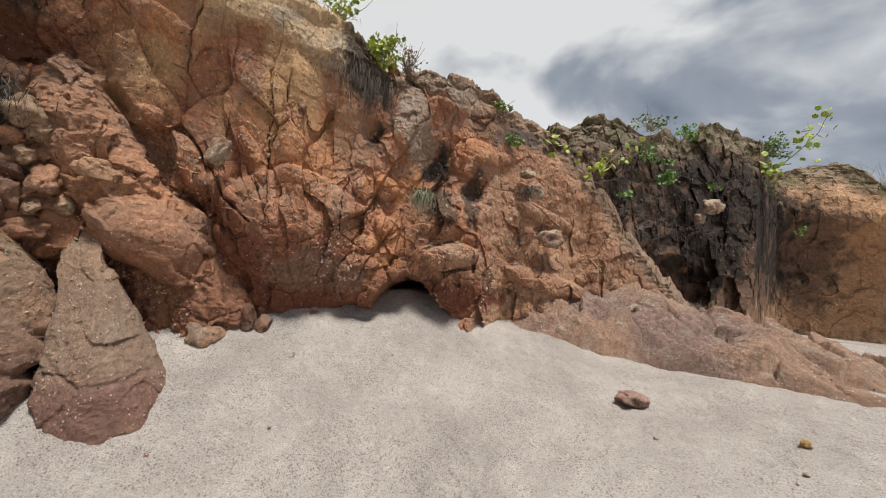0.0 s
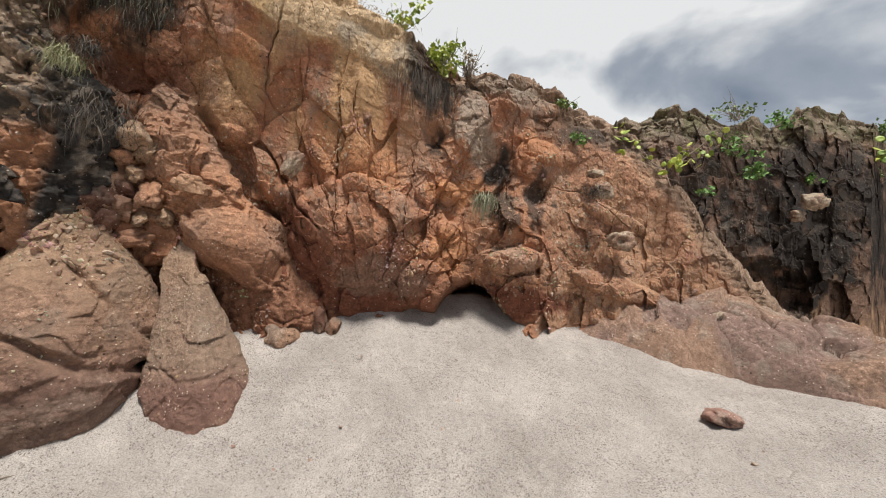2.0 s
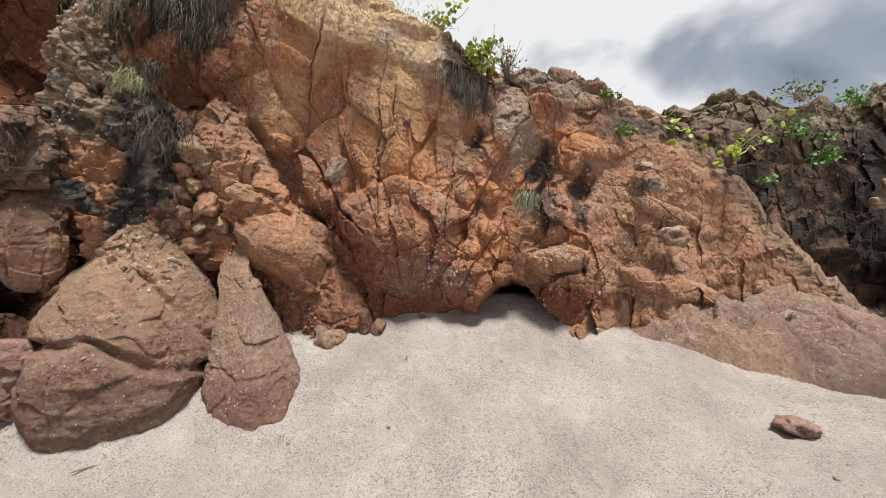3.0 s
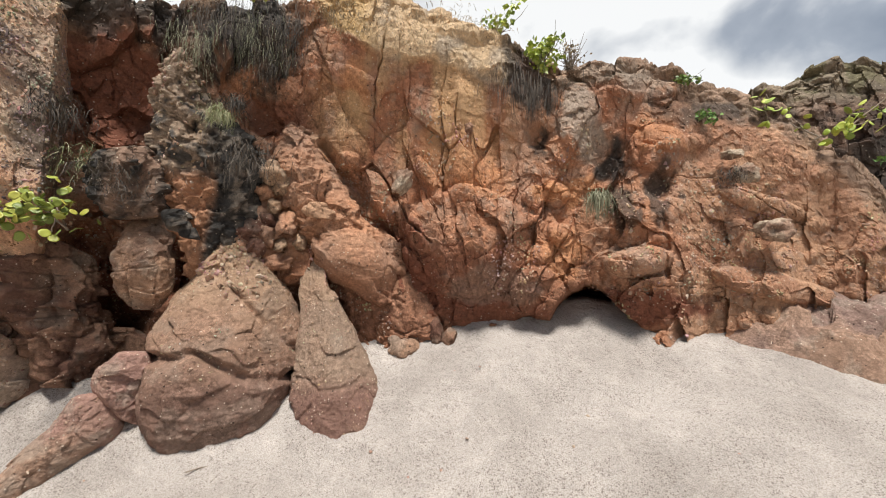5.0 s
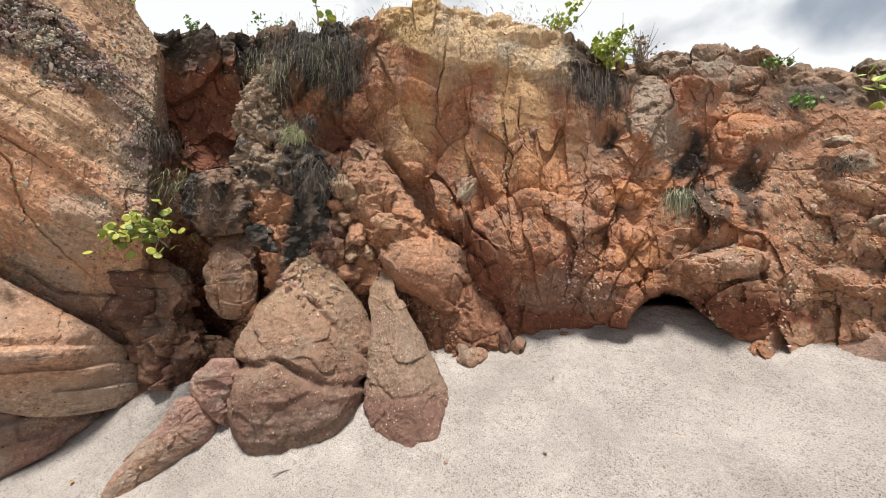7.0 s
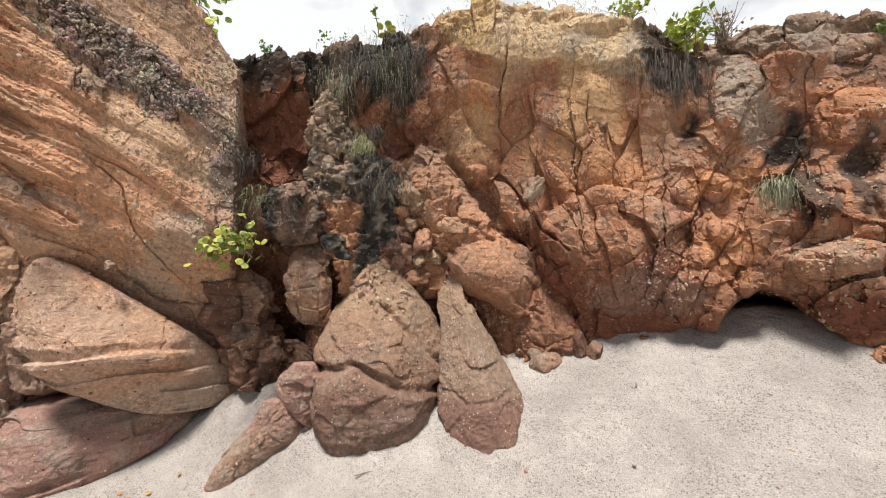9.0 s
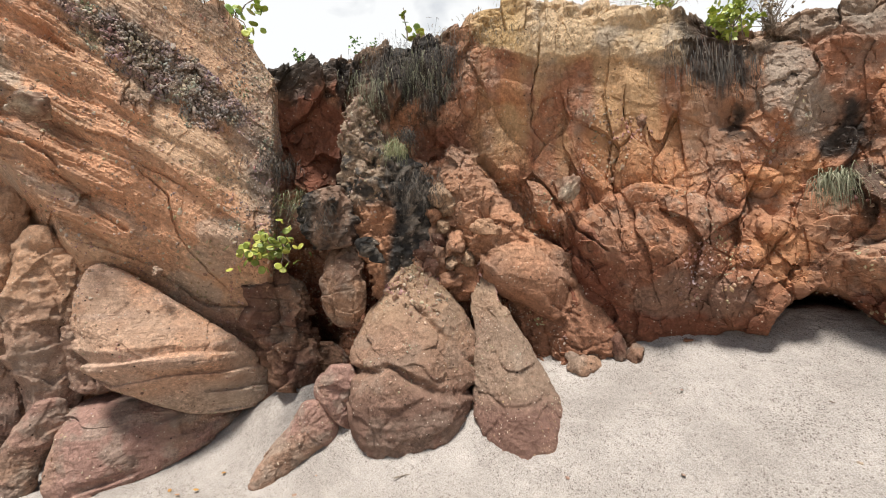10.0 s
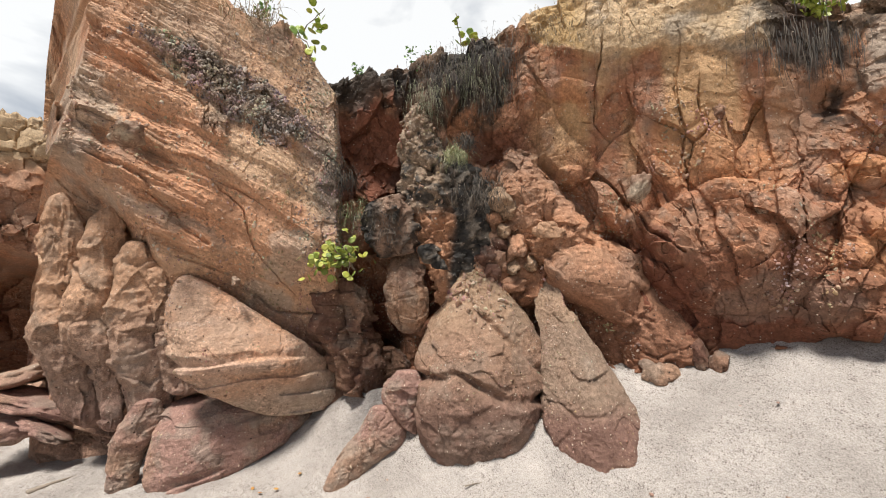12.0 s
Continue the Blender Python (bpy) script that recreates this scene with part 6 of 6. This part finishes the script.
def sand_spot(direction_az, r):
    p = polar(np.array([direction_az]), np.array([r]), np.array([0.0]))[0]
    return p[0], p[1], on_sand(p[0], p[1])


x, y, z = sand_spot(-31.4, 4.17)
blob("beach_stone", (x, y, z + 0.02), (0.15, 0.1, 0.065), (0, 12, 20), 301, mauve_paint, "flat mauve brown stone lying on the sand", "stone", "", 4)
x, y, z = sand_spot(-47.1, 4.21)
blob("beach_stone", (x, y, z + 0.01), (0.05, 0.035, 0.025), (0, 0, 40), 302, lambda p: np.array((0.42, 0.27, 0.1)) + 0 * p, "small ochre stone lying on the sand", "stone", "", 3)
for n in range(34):
    az, r = plant_rng.uniform(-50, 88), plant_rng.uniform(2.9, 3.9)
    if 38 < az < 62 and r > 3.1:
        continue
    x, y, z = sand_spot(az, r)
    s = plant_rng.uniform(0.006, 0.016)
    blob("pebble", (x, y, z + s * 0.2), (s * 1.5, s, s * 0.7), (0, 0, plant_rng.uniform(0, 180)), 310 + n % 6, mauve_paint if n % 3 else pale_paint, "tiny brown pebble lying on the sand", "pebble", "pebbles on the sand", 1)
for n, (az, r, long, turn) in enumerate([(51.5, 3.47, 0.2, 10), (1.1, 3.81, 0.08, -30), (14, 3.5, 0.05, 60), (94.4, 5.9, 0.4, 15)]):
    x, y, z = sand_spot(az, r)
    v, f = tube([(-long / 2, 0, 0), (0, 0.008, 0.004), (long / 2, 0, 0)], 0.006 if n < 3 else 0.03, 0.003)
    stick = new("driftwood_stick", plain_mesh("stick", v, f + [tuple(range(6))[::-1]], BARK))
    stick.matrix_world = pose(x, y, z + 0.004, 0, 0, az + turn)
    tagged(stick, "thin brown driftwood stick on the sand", "driftwood", "driftwood on the sand")

FALLEN_LEAF = leaf_material("fallen_leaf", [(0.4, 0.2, 0.04), (0.5, 0.27, 0.06), (0.3, 0.12, 0.04)], 0.6)
FALLEN_SHAPE = plain_mesh("fallen_leaf", *round_leaf(), FALLEN_LEAF)
for n, (az, r) in enumerate([(78.3, 4.42), (75.6, 4.3), (72.9, 4.4), (77.8, 4.35), (71.6, 4.3)]):
    x, y, z = sand_spot(az, r)
    leaf = new("fallen_leaf", FALLEN_SHAPE)
    leaf.matrix_world = pose(x, y, z + 0.008, 8, -6, az + 70 * n) @ Matrix.Diagonal((0.014, 0.024, 0.02, 1))
    tagged(leaf, "small dry orange leaf lying on the sand", "leaf", "fallen leaves on the sand")

# ---- stones of the conglomerate, set in the faces ----
def stone_mesh(seed):
    bm = bmesh.new()
    bmesh.ops.create_icosphere(bm, subdivisions=1, radius=1)
    v = np.array([q.co[:] for q in bm.verts])
    v = v * (1 + 0.8 * fbm(v * 1.1 + seed * 3.7, 2, seed))[:, None] * (1, 0.75, 0.55)
    faces = [[q.index for q in f.verts] for f in bm.faces]
    bm.free()
    return v, faces


def stone_material(name, low, middle, high):
    m = bpy.data.materials.new(name)
    m.use_nodes = True
    n, l = m.node_tree.nodes, m.node_tree.links
    bsdf = n["Principled BSDF"]
    bsdf.inputs["Roughness"].default_value = 0.8
    info, geo, add, wrap, ramp = n.new("ShaderNodeObjectInfo"), n.new("ShaderNodeNewGeometry"), n.new("ShaderNodeMath"), n.new("ShaderNodeMath"), n.new("ShaderNodeValToRGB")
    wrap.operation = "FRACT"
    l.new(info.outputs["Random"], add.inputs[0])
    l.new(geo.outputs["Random Per Island"], add.inputs[1])
    l.new(add.outputs["Value"], wrap.inputs[0])
    l.new(wrap.outputs["Value"], ramp.inputs["Fac"])
    ramp.color_ramp.elements[0].color, ramp.color_ramp.elements[1].color = low, high
    e = ramp.color_ramp.elements.new(0.6)
    e.color = middle
    coord, fine, mul = n.new("ShaderNodeTexCoord"), n.new("ShaderNodeTexNoise"), n.new("ShaderNodeMix")
    fine.inputs["Scale"].default_value, fine.inputs["Detail"].default_value = 4.0, 5.0
    l.new(coord.outputs["Object"], fine.inputs["Vector"])
    mul.data_type, mul.blend_type = "RGBA", "OVERLAY"
    mul.inputs[0].default_value = 0.6
    l.new(ramp.outputs["Color"], mul.inputs[6])
    l.new(fine.outputs["Color"], mul.inputs[7])
    l.new(mul.outputs[2], bsdf.inputs["Base Color"])
    return m


SET_STONE = stone_material("set_stone", (0.26, 0.15, 0.095, 1), (0.36, 0.24, 0.165, 1), (0.5, 0.39, 0.29, 1))
GREY_STONE = stone_material("grey_stone", (0.12, 0.095, 0.08, 1), (0.27, 0.21, 0.165, 1), (0.46, 0.38, 0.3, 1))
def faceted(name, v, f, material):
    me = plain_mesh(name, v, f, material)
    me.polygons.foreach_set("use_smooth", np.zeros(len(me.polygons), bool))
    return me


SHAPES = [stone_mesh(q) for q in range(6)]
STONE_DATA = {m: [faceted("stone", v, f, m) for v, f in SHAPES] for m in (SET_STONE, GREY_STONE)}


def bearing(v):
    return np.degrees(np.arctan2(-(v[:, 0] - AXIS[0]), v[:, 1] - AXIS[1]))


def in_band(v):
    """Inside the rubbly dark band of the buttress."""
    az, inside = bearing(v), np.zeros(len(v), bool)
    for a0, z0, w, h, turn, strong in BUTT_BLACK[:3]:
        inside |= spot(az, v[:, 2], a0, z0, w * 1.1, h * 1.2, turn, 4.7) + 0.8 * fbm(v * 5, 3, 9) < 1
    return inside & (v[:, 2] < 4.6)


def on_flank(v):
    """On the gravelly edge of the buttress beside the recess."""
    az = bearing(v) + 2.0 * fbm(v * 2.5, 3, 10)
    return (az > 67) & (az < 73.5) & (v[:, 2] > 2.0) & (v[:, 2] < 4.3)


def set_stones(face, singles, many, keep, seed, small=(0.008, 0.022), large=(0.014, 0.034), stone=SET_STONE):
    """Stones that stick out of a face: the larger as parts of their own, the small ones joined."""
    r = np.random.default_rng(seed)
    v = np.zeros(len(face.data.vertices) * 3)
    face.data.vertices.foreach_get("co", v)
    v = v.reshape(-1, 3)
    v = v[keep(v)]
    nest = v[r.integers(0, len(v), singles)]
    for q in nest:
        ob = new("stone", STONE_DATA[stone][r.integers(0, 6)])
        ob.parent = face
        s = r.uniform(*large)
        ob.matrix_local = Matrix.Translation(q) @ Euler(r.uniform(0, 6, 3)).to_matrix().to_4x4() @ Matrix.Diagonal((s, s, s, 1))
    verts, faces = [], []
    base = 0
    for q in v[r.integers(0, len(v), many)]:
        sv, sf = SHAPES[r.integers(0, 6)]
        m = np.array(Euler(r.uniform(0, 6, 3)).to_matrix())
        s = small[0] + (small[1] - small[0]) * r.random() ** 2
        verts.append(sv @ m.T * s + q)
        faces += [[base + k for k in g] for g in sf]
        base += len(sv)
    grit = new("grit", faceted("grit", np.concatenate(verts), faces, stone))
    grit.parent = face
    tagged(grit, "small pale stones set in the rock", kind="stuff")


set_stones(boulder, 70, 1300, lambda v: v[:, 2] > 0.75, 403, (0.004, 0.013), (0.01, 0.02))
set_stones(boulder, 90, 420, lambda v: v[:, 2] > 1.25 + 0.075 * np.abs(bearing(v) - 48.5), 413, (0.01, 0.028), (0.025, 0.055))
set_stones(long_boulder, 40, 700, lambda v: v[:, 2] > 0.3, 404, (0.005, 0.013), (0.01, 0.02))
set_stones(wedge, 60, 600, lambda v: v[:, 2] > 0.3, 405, (0.006, 0.016), (0.012, 0.024))
set_stones(outcrop, 30, 300, lambda v: v[:, 2] > 0.0, 409, (0.005, 0.013), (0.01, 0.02))
set_stones(spur, 16, 140, lambda v: v[:, 2] > 0.1, 410, (0.004, 0.01), (0.008, 0.016))
set_stones(pinnacle, 60, 600, lambda v: (v[:, 2] > 2.35) & (bearing(v) > 53.0 + 1.5 * fbm(v * 6, 2, 5)), 406, (0.008, 0.02), (0.016, 0.036))
set_stones(cliff, 240, 4200, lambda v: (v[:, 2] > 1.0) & (v[:, 2] < 3.4) & (fbm(v * 1.7, 2, 12) > 0.02 + 0.25 * step(2.4, 3.0, v[:, 2])) & (np.hypot(v[:, 0] - AXIS[0], v[:, 1]) < 5.9), 401)
set_stones(butt, 90, 2600, in_band, 407, (0.007, 0.022), (0.018, 0.04), GREY_STONE)
set_stones(butt, 50, 1500, on_flank, 408, (0.006, 0.018), (0.014, 0.028), GREY_STONE)
set_stones(butt, 150, 2600, lambda v: (v[:, 2] > 0.6) & (v[:, 2] < 4.4) & (np.hypot(v[:, 0] - AXIS[0], v[:, 1]) < 5.6), 402)
